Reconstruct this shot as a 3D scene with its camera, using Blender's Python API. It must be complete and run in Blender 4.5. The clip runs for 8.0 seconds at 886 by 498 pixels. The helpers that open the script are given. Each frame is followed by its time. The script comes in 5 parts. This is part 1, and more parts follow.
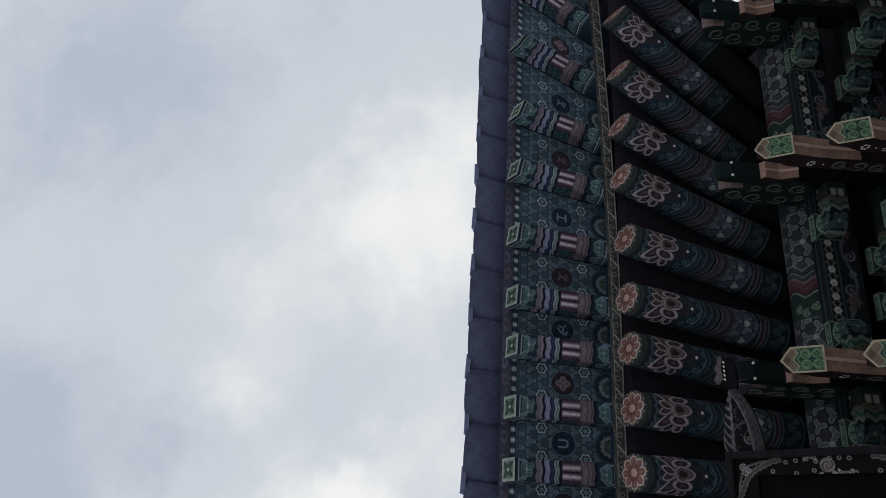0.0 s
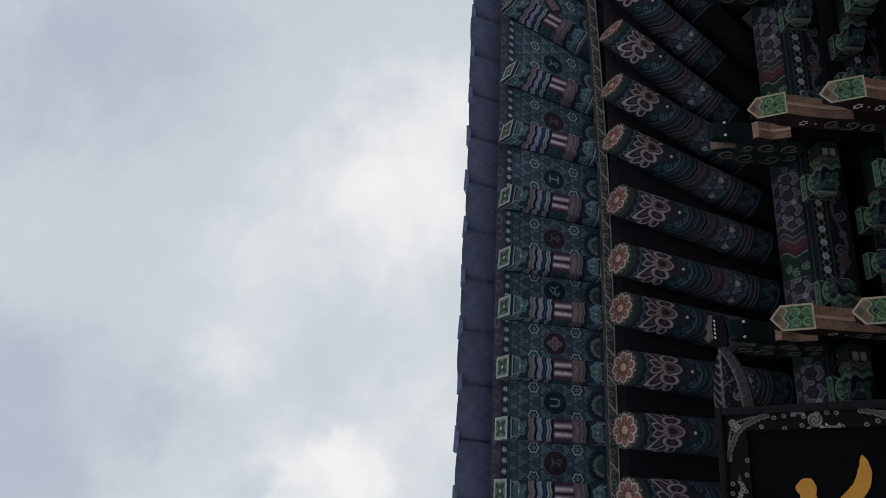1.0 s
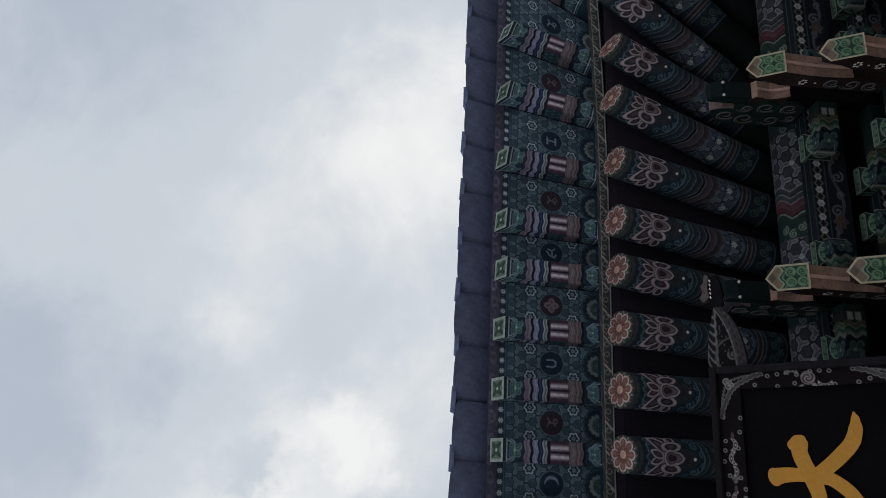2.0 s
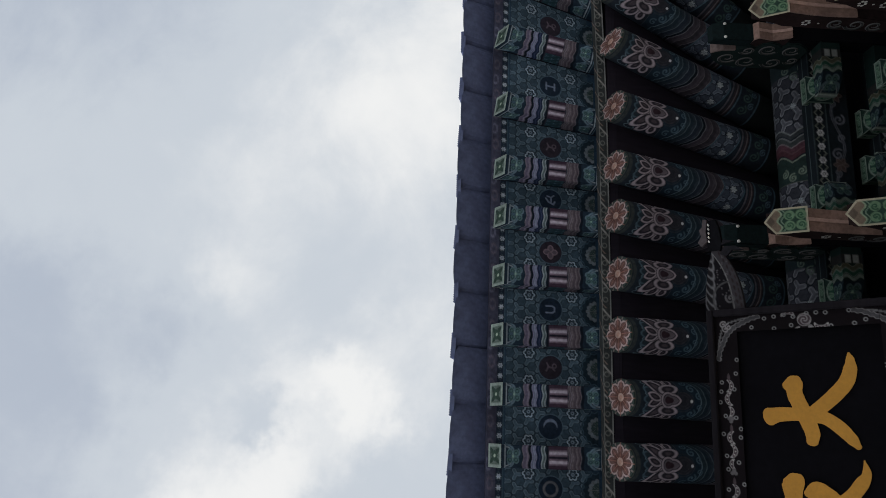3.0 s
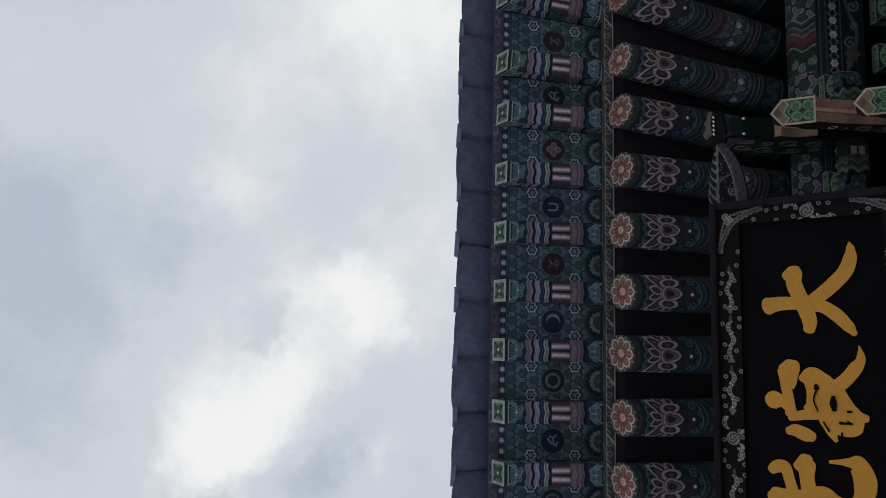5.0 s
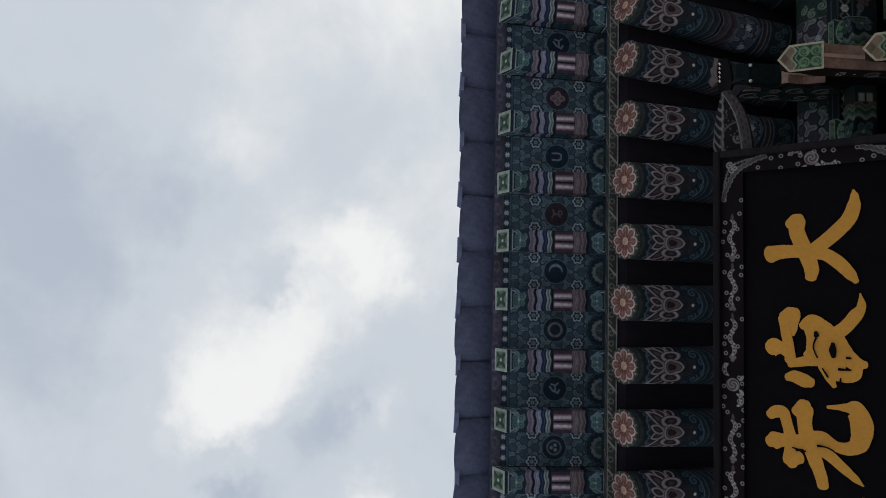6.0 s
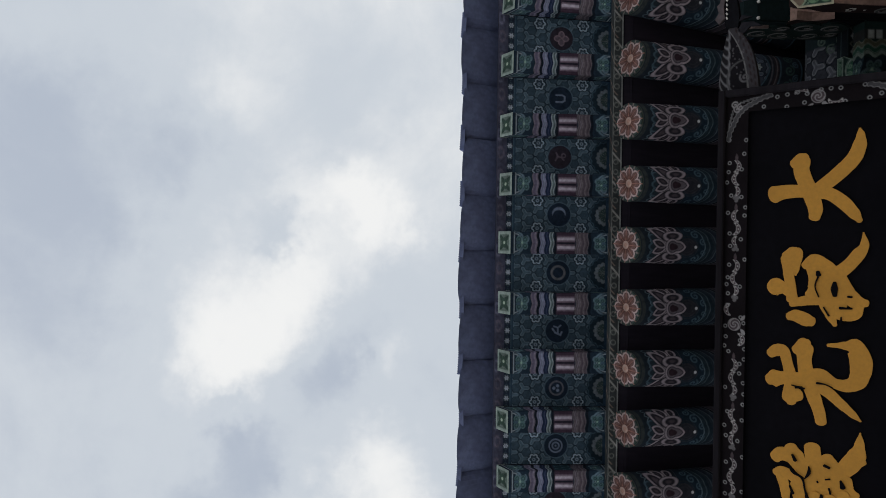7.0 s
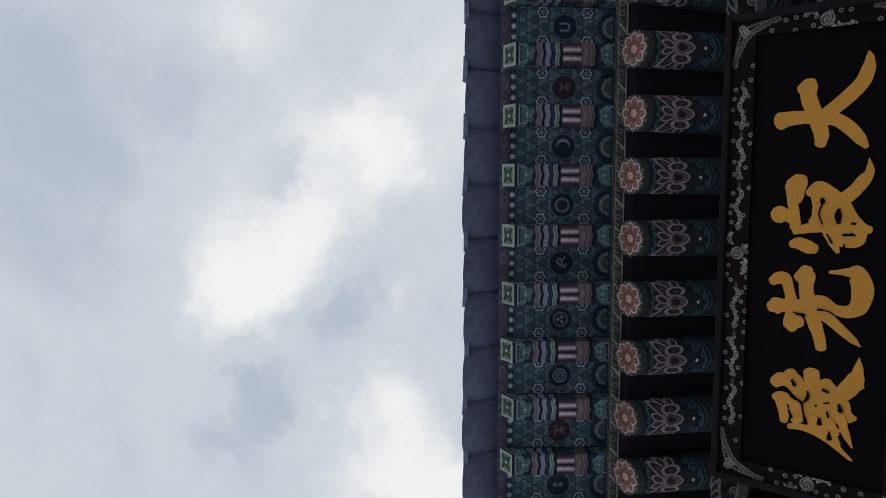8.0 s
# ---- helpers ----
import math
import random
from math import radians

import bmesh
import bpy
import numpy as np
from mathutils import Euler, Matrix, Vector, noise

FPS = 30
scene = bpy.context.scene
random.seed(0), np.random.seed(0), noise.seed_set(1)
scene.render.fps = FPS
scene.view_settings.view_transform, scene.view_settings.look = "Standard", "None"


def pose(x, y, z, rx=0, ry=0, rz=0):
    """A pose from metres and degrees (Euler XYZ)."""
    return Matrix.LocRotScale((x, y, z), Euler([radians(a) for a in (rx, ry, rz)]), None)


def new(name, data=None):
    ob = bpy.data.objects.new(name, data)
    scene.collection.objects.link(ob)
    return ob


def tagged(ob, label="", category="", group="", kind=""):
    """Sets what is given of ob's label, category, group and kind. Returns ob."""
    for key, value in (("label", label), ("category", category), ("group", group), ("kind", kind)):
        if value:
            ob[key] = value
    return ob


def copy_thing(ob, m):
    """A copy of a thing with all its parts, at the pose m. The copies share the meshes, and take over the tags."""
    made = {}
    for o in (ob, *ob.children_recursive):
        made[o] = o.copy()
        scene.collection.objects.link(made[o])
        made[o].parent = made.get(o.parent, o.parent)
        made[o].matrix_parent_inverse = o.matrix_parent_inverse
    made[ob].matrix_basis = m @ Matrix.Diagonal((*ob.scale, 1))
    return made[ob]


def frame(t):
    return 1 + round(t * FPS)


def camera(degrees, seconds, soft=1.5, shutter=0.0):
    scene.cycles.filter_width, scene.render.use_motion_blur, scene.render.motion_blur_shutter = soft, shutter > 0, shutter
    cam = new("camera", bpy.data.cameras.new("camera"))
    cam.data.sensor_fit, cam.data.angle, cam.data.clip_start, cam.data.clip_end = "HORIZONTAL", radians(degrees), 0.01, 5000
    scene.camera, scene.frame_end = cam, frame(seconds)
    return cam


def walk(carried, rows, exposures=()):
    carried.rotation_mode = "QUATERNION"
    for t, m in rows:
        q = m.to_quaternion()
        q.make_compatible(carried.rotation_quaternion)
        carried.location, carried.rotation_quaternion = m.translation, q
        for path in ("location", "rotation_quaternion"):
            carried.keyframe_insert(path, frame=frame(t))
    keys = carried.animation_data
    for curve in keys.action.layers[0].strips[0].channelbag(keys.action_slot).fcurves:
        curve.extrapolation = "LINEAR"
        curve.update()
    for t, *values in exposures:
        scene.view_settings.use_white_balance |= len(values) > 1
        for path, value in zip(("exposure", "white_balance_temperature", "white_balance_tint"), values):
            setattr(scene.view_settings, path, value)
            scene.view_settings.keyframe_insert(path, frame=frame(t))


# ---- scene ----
# ---------------------------------------------------------------- camera
cam = camera(61.5, 8.0, 0.6)
ROWS = [
    (0.0, 0.230, -0.066, 1.579, -157.26, 3.28, 86.86),
    (0.5, 0.216, -0.077, 1.586, -158.64, 3.66, 87.16),
    (1.0, 0.202, -0.078, 1.594, -159.81, 3.90, 87.34),
    (1.5, 0.184, -0.062, 1.601, -160.88, 3.87, 87.33),
    (3.0, 0.147, -0.044, 1.610, -165.98, 3.66, 88.00),
    (3.5, 0.133, -0.041, 1.613, -167.97, 3.57, 88.30),
    (4.0, 0.130, -0.038, 1.612, -169.78, 3.43, 88.62),
    (4.5, 0.113, -0.036, 1.615, -171.43, 3.31, 88.72),
    (6.0, 0.066, -0.025, 1.612, -176.51, 2.83, 88.84),
    (6.5, 0.053, -0.022, 1.616, -178.46, 2.69, 88.98),
    (7.0, 0.036, -0.027, 1.610, -180.43, 2.61, 89.23),
    (7.5, 0.018, -0.021, 1.608, -182.59, 2.40, 89.68),
    (8.0, 0.000, 0.000, 1.600, -185.05, 1.99, 89.92),
]
walk(cam, [(r[0], pose(*r[1:])) for r in ROWS], exposures=[(0.0, 0.0), (8.0, 0.0)])

# ---------------------------------------------------------------- sky and sun
SUN_ELEVATION, SUN_AZIMUTH = radians(58), radians(200)


def cloud_sky():
    w = bpy.data.worlds.new("overcast_sky")
    scene.world = w
    w.use_nodes = True
    nt = w.node_tree
    nt.nodes.clear()
    N, L = nt.nodes.new, nt.links.new

    def math_node(op, a, b=None, c=None):
        n = N("ShaderNodeMath")
        n.operation = op
        for i, v in enumerate((a, b, c)):
            if v is None:
                continue
            if isinstance(v, (int, float)):
                n.inputs[i].default_value = v
            else:
                L(v, n.inputs[i])
        return n.outputs[0]

    co = N("ShaderNodeTexCoord").outputs["Generated"]
    sep = N("ShaderNodeSeparateXYZ")
    L(co, sep.inputs[0])
    # flat cloud layer: direction divided by its height
    zz = math_node("MAXIMUM", sep.outputs[2], 0.12)
    px, py = math_node("DIVIDE", sep.outputs[0], zz), math_node("DIVIDE", sep.outputs[1], zz)
    comb = N("ShaderNodeCombineXYZ")
    L(px, comb.inputs[0])
    L(py, comb.inputs[1])

    def fbm(scale, detail, rough, offset, warp=0.0):
        m = N("ShaderNodeMapping")
        m.inputs["Location"].default_value = offset
        L(comb.outputs[0], m.inputs[0])
        n = N("ShaderNodeTexNoise")
        n.inputs["Scale"].default_value, n.inputs["Detail"].default_value = scale, detail
        n.inputs["Roughness"].default_value, n.inputs["Distortion"].default_value = rough, warp
        L(m.outputs[0], n.inputs["Vector"])
        return n.outputs["Fac"]

    billow = fbm(3.6, 10, 0.60, (3.7, 1.2, 0.3), 0.35)
    broad = fbm(1.1, 3, 0.5, (0.4, 2.3, 1.1))
    fluff = fbm(13.0, 9, 0.62, (1.3, 4.2, 0.8), 0.3)
    # the outlines of the puffs curl: their plan is bent by noise at two sizes
    bent = []
    for p, o in ((px, (5.1, 0.7, 2.2)), (py, (8.3, 6.1, 0.4))):
        big, small = fbm(5.0, 5, 0.6, o), fbm(17.0, 6, 0.6, (o[1], o[0], o[2]))
        w = math_node("ADD", math_node("MULTIPLY", math_node("SUBTRACT", big, 0.5), 0.20), math_node("MULTIPLY", math_node("SUBTRACT", small, 0.5), 0.09))
        bent.append(math_node("ADD", p, w))
    puff = None
    for bx, by, r, s in PUFFS:
        d = math_node("ADD", math_node("POWER", math_node("SUBTRACT", bent[0], bx), 2), math_node("POWER", math_node("SUBTRACT", bent[1], by), 2))
        g = math_node("MULTIPLY", math_node("POWER", 2.718, math_node("MULTIPLY", d, -0.55 / (r * r))), s)
        puff = g if puff is None else math_node("ADD", puff, g)
    total = math_node("ADD", math_node("MULTIPLY", math_node("SUBTRACT", billow, 0.5), 0.75), math_node("ADD", math_node("MULTIPLY", puff, 1.08), 0.375))
    total = math_node("ADD", total, math_node("MULTIPLY", math_node("SUBTRACT", fluff, 0.5), 0.22))
    total = math_node("ADD", total, math_node("MULTIPLY", math_node("SUBTRACT", broad, 0.5), 0.15))
    ramp = N("ShaderNodeValToRGB")
    e = ramp.color_ramp.elements
    e[0].position, e[0].color = 0.0, (0.455, 0.51, 0.60, 1)
    e[1].position, e[1].color = 1.0, (0.90, 0.905, 0.90, 1)
    mid = ramp.color_ramp.elements.new(0.42)
    mid.color = (0.595, 0.645, 0.705, 1)
    ramp.color_ramp.interpolation = "EASE"
    L(total, ramp.inputs[0])
    sky = N("ShaderNodeTexSky")
    sky.sky_type, sky.sun_disc = "NISHITA", False
    sky.sun_elevation, sky.sun_rotation = SUN_ELEVATION, SUN_AZIMUTH
    b_sky, b_cloud = N("ShaderNodeBackground"), N("ShaderNodeBackground")
    L(sky.outputs[0], b_sky.inputs[0])
    b_sky.inputs[1].default_value = 0.08
    L(ramp.outputs[0], b_cloud.inputs[0])
    b_cloud.inputs[1].default_value = 1.0
    mix, out = N("ShaderNodeMixShader"), N("ShaderNodeOutputWorld")
    mix.inputs[0].default_value = 0.97
    L(b_sky.outputs[0], mix.inputs[1])
    L(b_cloud.outputs[0], mix.inputs[2])
    L(mix.outputs[0], out.inputs[0])


# cloud puffs and gaps in the cloud layer: place, radius, density
PUFFS = [
    (-0.11, -0.233, 0.072, 0.5), (-0.187, -0.216, 0.046, 0.3), (0.018, -0.312, 0.059, 0.12), (0.07, -0.163, 0.041, 0.22), (0.056, -0.073, 0.041, 0.42),
    (0.011, -0.036, 0.038, 0.28), (-0.049, -0.134, 0.045, 0.3), (0.194, -0.219, 0.058, 0.22), (-0.393, -0.077, 0.067, 0.4), (-0.418, 0.024, 0.048, 0.45),
    (-0.168, -0.003, 0.028, 0.3), (-0.297, -0.03, 0.047, 0.28), (0.448, -0.104, 0.144, 0.22), (0.555, 0.041, 0.118, 0.27), (0.389, 0.056, 0.099, 0.13),
    (0.123, 0.063, 0.084, 0.22), (0.152, 0.046, 0.067, 0.1), (0.117, -0.301, 0.059, -0.26), (-0.005, -0.503, 0.104, -0.28), (0.005, -0.193, 0.024, -0.28),
    (-0.264, -0.206, 0.05, -0.42), (-0.168, -0.075, 0.042, -0.28), (0.163, -0.495, 0.079, -0.25), (-0.351, -0.269, 0.035, -0.22), (0.659, -0.495, 0.158, -0.2),
]
cloud_sky()
sun = new("sun", bpy.data.lights.new("sun", "SUN"))
sun.data.energy, sun.data.angle, sun.data.color = 3.0, radians(25), (1.0, 0.98, 0.95)
sun.matrix_world = pose(0, 0, 30, 90 - math.degrees(SUN_ELEVATION), 0, 180 - math.degrees(SUN_AZIMUTH))


# ---------------------------------------------------------------- materials
def material(name, colour=(0.5, 0.5, 0.5), rough=0.6, metal=0.0, paint=False, grain=60.0, blotch=4.0, wear=0.25, bump=0.15,
             stretch=(1, 1, 1), tint=None, vary=0.0, gloss=0.25):
    """A surface with colour or painted pattern, grain and blotches at two scales and fine relief."""
    m = bpy.data.materials.new(name)
    m.use_nodes = True
    nt = m.node_tree
    N, L = nt.nodes.new, nt.links.new
    b = nt.nodes["Principled BSDF"]
    co = N("ShaderNodeTexCoord").outputs["Object"]
    mp = N("ShaderNodeMapping")
    mp.inputs["Scale"].default_value = stretch
    L(co, mp.inputs[0])

    def noise_at(scale, detail):
        n = N("ShaderNodeTexNoise")
        n.inputs["Scale"].default_value, n.inputs["Detail"].default_value = scale, detail
        L(mp.outputs[0], n.inputs["Vector"])
        return n.outputs["Fac"]

    fine, coarse = noise_at(grain, 4), noise_at(blotch, 5)
    mul = N("ShaderNodeMath")
    mul.operation = "MULTIPLY"
    L(fine, mul.inputs[0])
    L(coarse, mul.inputs[1])
    rng = N("ShaderNodeMapRange")
    rng.inputs["From Min"].default_value, rng.inputs["From Max"].default_value = 0.12, 0.38
    rng.inputs["To Min"].default_value, rng.inputs["To Max"].default_value = 1.0 - wear, 1.0 + wear * 0.5
    L(mul.outputs[0], rng.inputs["Value"])
    shade = rng.outputs[0]
    if vary:
        info = N("ShaderNodeObjectInfo")
        r2 = N("ShaderNodeMapRange")
        r2.inputs["To Min"].default_value, r2.inputs["To Max"].default_value = 1 - vary, 1 + vary
        L(info.outputs["Random"], r2.inputs["Value"])
        k = N("ShaderNodeMath")
        k.operation = "MULTIPLY"
        L(shade, k.inputs[0])
        L(r2.outputs[0], k.inputs[1])
        shade = k.outputs[0]
    mixc = N("ShaderNodeVectorMath")
    mixc.operation = "SCALE"
    if paint:
        at = N("ShaderNodeAttribute")
        at.attribute_name = "paint"
        L(at.outputs["Color"], mixc.inputs[0])
    elif tint:
        rp = N("ShaderNodeValToRGB")
        rp.color_ramp.elements[0].position, rp.color_ramp.elements[0].color = 0.35, (*colour, 1)
        rp.color_ramp.elements[1].position, rp.color_ramp.elements[1].color = 0.65, (*tint, 1)
        L(coarse, rp.inputs[0])
        L(rp.outputs[0], mixc.inputs[0])
    else:
        mixc.inputs[0].default_value = colour
    L(shade, mixc.inputs["Scale"])
    L(mixc.outputs[0], b.inputs["Base Color"])
    rr = N("ShaderNodeMapRange")
    rr.inputs["To Min"].default_value, rr.inputs["To Max"].default_value = max(0.05, rough - 0.12), min(1, rough + 0.12)
    L(fine, rr.inputs["Value"])
    L(rr.outputs[0], b.inputs["Roughness"])
    b.inputs["Metallic"].default_value = metal
    b.inputs["Specular IOR Level"].default_value = gloss
    bp = N("ShaderNodeBump")
    bp.inputs["Strength"].default_value, bp.inputs["Distance"].default_value = bump, 0.004
    L(fine, bp.inputs["Height"])
    L(bp.outputs[0], b.inputs["Normal"])
    return m


M_PAINT = material("painted_wood", paint=True, rough=0.75, grain=45, blotch=5, wear=0.4, vary=0.1, gloss=0.12)
M_SIGN_PAINT = material("painted_sign_wood", paint=True, rough=0.75, grain=60, blotch=7, wear=0.3, gloss=0.08)
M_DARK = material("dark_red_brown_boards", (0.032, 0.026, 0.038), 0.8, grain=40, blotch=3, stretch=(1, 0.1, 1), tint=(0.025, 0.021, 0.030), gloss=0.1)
M_PINK = material("pink_ochre_paint", (0.26, 0.165, 0.135), 0.75, grain=50, blotch=8, wear=0.35, gloss=0.1)
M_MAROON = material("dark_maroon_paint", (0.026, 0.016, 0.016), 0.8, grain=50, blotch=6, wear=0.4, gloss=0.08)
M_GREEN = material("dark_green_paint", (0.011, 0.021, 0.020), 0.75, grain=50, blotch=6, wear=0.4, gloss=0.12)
M_RAIL = material("aged_brown_grey_rail", (0.014, 0.012, 0.015), 0.85, grain=40, blotch=5, stretch=(0.15, 1, 1), wear=0.4, gloss=0.08)
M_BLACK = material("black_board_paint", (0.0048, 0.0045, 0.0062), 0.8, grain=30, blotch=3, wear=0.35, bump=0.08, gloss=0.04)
M_GOLD = material("matt_gold_paint", (0.53, 0.25, 0.035), 0.6, grain=70, blotch=5, wear=0.12, bump=0.1)
M_WHITE = material("white_line_paint", (0.6, 0.58, 0.55), 0.7, grain=60, blotch=9, wear=0.3)
# blue-grey tile; the blue glare beside the sky is put into its colour too
M_TILE = material("dark_blue_grey_roof_tile", (0.125, 0.145, 0.250), 0.85, grain=35, blotch=6, wear=0.25, bump=0.25, vary=0.06, tint=(0.133, 0.155, 0.262), gloss=0.1)
M_WALL = material("ochre_plaster", (0.40, 0.30, 0.18), 0.85, grain=40, blotch=2, wear=0.2)
M_BOUNCE_DAMPER = material("dark_bounce_damper", (0.085, 0.085, 0.09), 0.9, grain=30, blotch=1.5, wear=0.3, bump=0.3)
M_STONE = material("pale_granite_gravel", (0.47, 0.485, 0.50), 0.9, grain=30, blotch=0.6, wear=0.3, bump=0.4)


# blue haze and skylight put into the paint, most on boards and flying rafters
HAZE_TINT = np.array((1.02, 1.02, 1.09))
BOARD_HAZE_TINT = np.array((1.13, 1.18, 1.34))


# ---------------------------------------------------------------- mesh helpers
def mesh_object(name, verts, faces, mat, parent=None, label="", smooth=False):
    me = bpy.data.meshes.new(name)
    me.from_pydata([tuple(v) for v in verts], [], faces)
    me.materials.append(mat)
    if smooth:
        me.polygons.foreach_set("use_smooth", [True] * len(me.polygons))
    me.update()
    ob = new(name, me)
    if parent is not None:
        ob.parent = parent
    return tagged(ob, label) if label else ob


def box(name, lo, hi, mat, parent=None, label="", bevel=0.004):
    bm = bmesh.new()
    bmesh.ops.create_cube(bm, size=1.0)
    lo, hi = Vector(lo), Vector(hi)
    for v in bm.verts:
        v.co = Vector(((lo[i] + hi[i]) / 2 + v.co[i] * (hi[i] - lo[i]) for i in range(3)))
    if bevel:
        bmesh.ops.bevel(bm, geom=bm.edges[:], offset=bevel, segments=1, affect="EDGES")
    return part(name, bm, mat, parent, label)


def part(name, bm, mat, parent, label=""):
    me = bpy.data.meshes.new(name)
    bm.to_mesh(me)
    bm.free()
    me.materials.append(mat)
    ob = new(name, me)
    if parent is not None:
        ob.parent = parent
    return tagged(ob, label) if label else ob


def painted_grid(name, pts, cols, mat, parent=None, label="", closed=False, caps=False, smooth=False, haze_tint=HAZE_TINT):
    """A sheet of nv x nu points with a painted pattern; closed joins the last column to the first, caps close both ends."""
    nv, nu, _ = pts.shape
    i = np.arange(nv * nu).reshape(nv, nu)
    j = np.concatenate([i, i[:, :1]], 1) if closed else i
    quads = np.stack([j[:-1, :-1], j[:-1, 1:], j[1:, 1:], j[1:, :-1]], -1).reshape(-1, 4)
    faces = quads.tolist()
    if caps:
        faces += [i[0, ::-1].tolist(), i[-1].tolist()]
    me = bpy.data.meshes.new(name)
    me.from_pydata(pts.reshape(-1, 3).tolist(), [], faces)
    at = me.color_attributes.new("paint", "FLOAT_COLOR", "POINT")
    rgba = np.ones((nv * nu, 4), np.float32)
    rgba[:, :3] = cols.reshape(-1, 3) * (haze_tint if mat is M_PAINT else 1.0)
    at.data.foreach_set("color", rgba.ravel())
    me.materials.append(mat)
    if smooth:
        flags = [True] * len(quads) + [False] * (len(faces) - len(quads))
        me.polygons.foreach_set("use_smooth", flags)
    me.update()
    ob = new(name, me)
    if parent is not None:
        ob.parent = parent
    return tagged(ob, label) if label else ob


# ---------------------------------------------------------------- painting
BLACKISH, DEEP, TEAL, SEA = (0.006, 0.009, 0.014), (0.014, 0.026, 0.038), (0.058, 0.098, 0.120), (0.115, 0.165, 0.185)
PALE, WHITE, ROSE, MAROON = (0.31, 0.34, 0.33), (0.60, 0.60, 0.58), (0.33, 0.255, 0.265), (0.075, 0.028, 0.03)
LILAC, MAUVE, LEAF, MINT = (0.155, 0.165, 0.215), (0.125, 0.105, 0.135), (0.025, 0.07, 0.05), (0.30, 0.45, 0.33)
PEACH, BRICK, NAVY, UMBER = (0.38, 0.26, 0.205), (0.215, 0.10, 0.08), (0.012, 0.02, 0.045), (0.036, 0.027, 0.030)


class Canvas:
    """A painted surface: u across and v along in metres; shapes are distances, negative inside."""

    def __init__(self, u, v, base, step):
        self.u, self.v, self.px = u, v, step
        self.c = np.empty(u.shape + (3,))
        self.c[:] = base

    def fill(self, d, colour, clip=None):
        a = np.clip(0.5 - d / self.px, 0, 1)
        if clip is not None:
            a = a * np.clip(0.5 - clip / self.px, 0, 1)
        self.c += a[..., None] * (np.asarray(colour) - self.c)

    def line(self, d, w, colour, clip=None):
        self.fill(np.abs(d) - w / 2, colour, clip)

    def disc(self, u, v, r):
        return np.hypot(self.u - u, self.v - v) - r

    def rect(self, u0, u1, v0, v1):
        return np.maximum(np.maximum(u0 - self.u, self.u - u1), np.maximum(v0 - self.v, self.v - v1))

    def seg(self, u0, v0, u1, v1):
        du, dv = u1 - u0, v1 - v0
        t = np.clip(((self.u - u0) * du + (self.v - v0) * dv) / (du * du + dv * dv), 0, 1)
        return np.hypot(self.u - u0 - t * du, self.v - v0 - t * dv)

    def path(self, pts):
        d = None
        for a, b in zip(pts[:-1], pts[1:]):
            s = self.seg(*a, *b)
            d = s if d is None else np.minimum(d, s)
        return d

    def petal(self, u, v, ang, length, width):
        """A pointed petal from (u, v) towards ang (degrees from +v)."""
        a = radians(ang)
        lv = (self.v - v) * math.cos(a) + (self.u - u) * math.sin(a)
        lu = np.abs((self.u - u) * math.cos(a) - (self.v - v) * math.sin(a))
        h, w = length / 2, width / 2
        r = (h * h + w * w) / (2 * w)
        return np.hypot(lu + r - w, lv - h) - r

    def oval(self, u, v, ang, length, width):
        """A rounded petal from (u, v) towards ang (degrees from +v), with a slight point."""
        a = radians(ang)
        lv = (self.v - v) * math.cos(a) + (self.u - u) * math.sin(a) - length * 0.52
        lu = (self.u - u) * math.cos(a) - (self.v - v) * math.sin(a)
        q = np.hypot(lu / (width / 2), lv / (length / 2)) - 1
        tip = np.abs(lu) * 1.1 + lv - length * 0.58
        return np.maximum(q * width * 0.42, tip * 0.7)

    def spiral(self, u, v, r, turns=1.6, hand=1, start=0.0):
        best = np.full(self.u.shape, 9.0)
        near = np.hypot(self.u - u, self.v - v) < r + 0.03
        pu, pv = self.u[near], self.v[near]
        if not pu.size:
            return best
        k = np.linspace(0, 1, 48)
        a = start + hand * k * turns * 2 * math.pi
        q = r * (1 - 0.85 * k)
        cu, cw = u + q * np.cos(a), v + q * np.sin(a)
        best[near] = np.sqrt(((pu[:, None] - cu) ** 2 + (pv[:, None] - cw) ** 2).min(1))
        return best

    def flower(self, u, v, r, petals=6, edge=WHITE, heart=DEEP):
        near = np.hypot(self.u - u, self.v - v) < r * 1.6
        if not near.any():
            return
        spot = Canvas(self.u[near], self.v[near], BLACKISH, self.px)
        spot.c = self.c[near]
        ang = np.arctan2(spot.u - u, spot.v - v)
        rad = np.hypot(spot.u - u, spot.v - v)
        rim = r * (0.82 + 0.18 * np.cos(petals * ang))
        spot.fill(rad - rim * 1.22, BLACKISH)
        spot.fill(rad - rim, edge)
        spot.fill(np.abs(np.sin(petals * ang / 2 + math.pi / 2)) * rad * 0.9 - r * 0.10, heart, clip=rad - rim * 0.72)
        spot.fill(rad - r * 0.22, edge)
        self.c[near] = spot.c

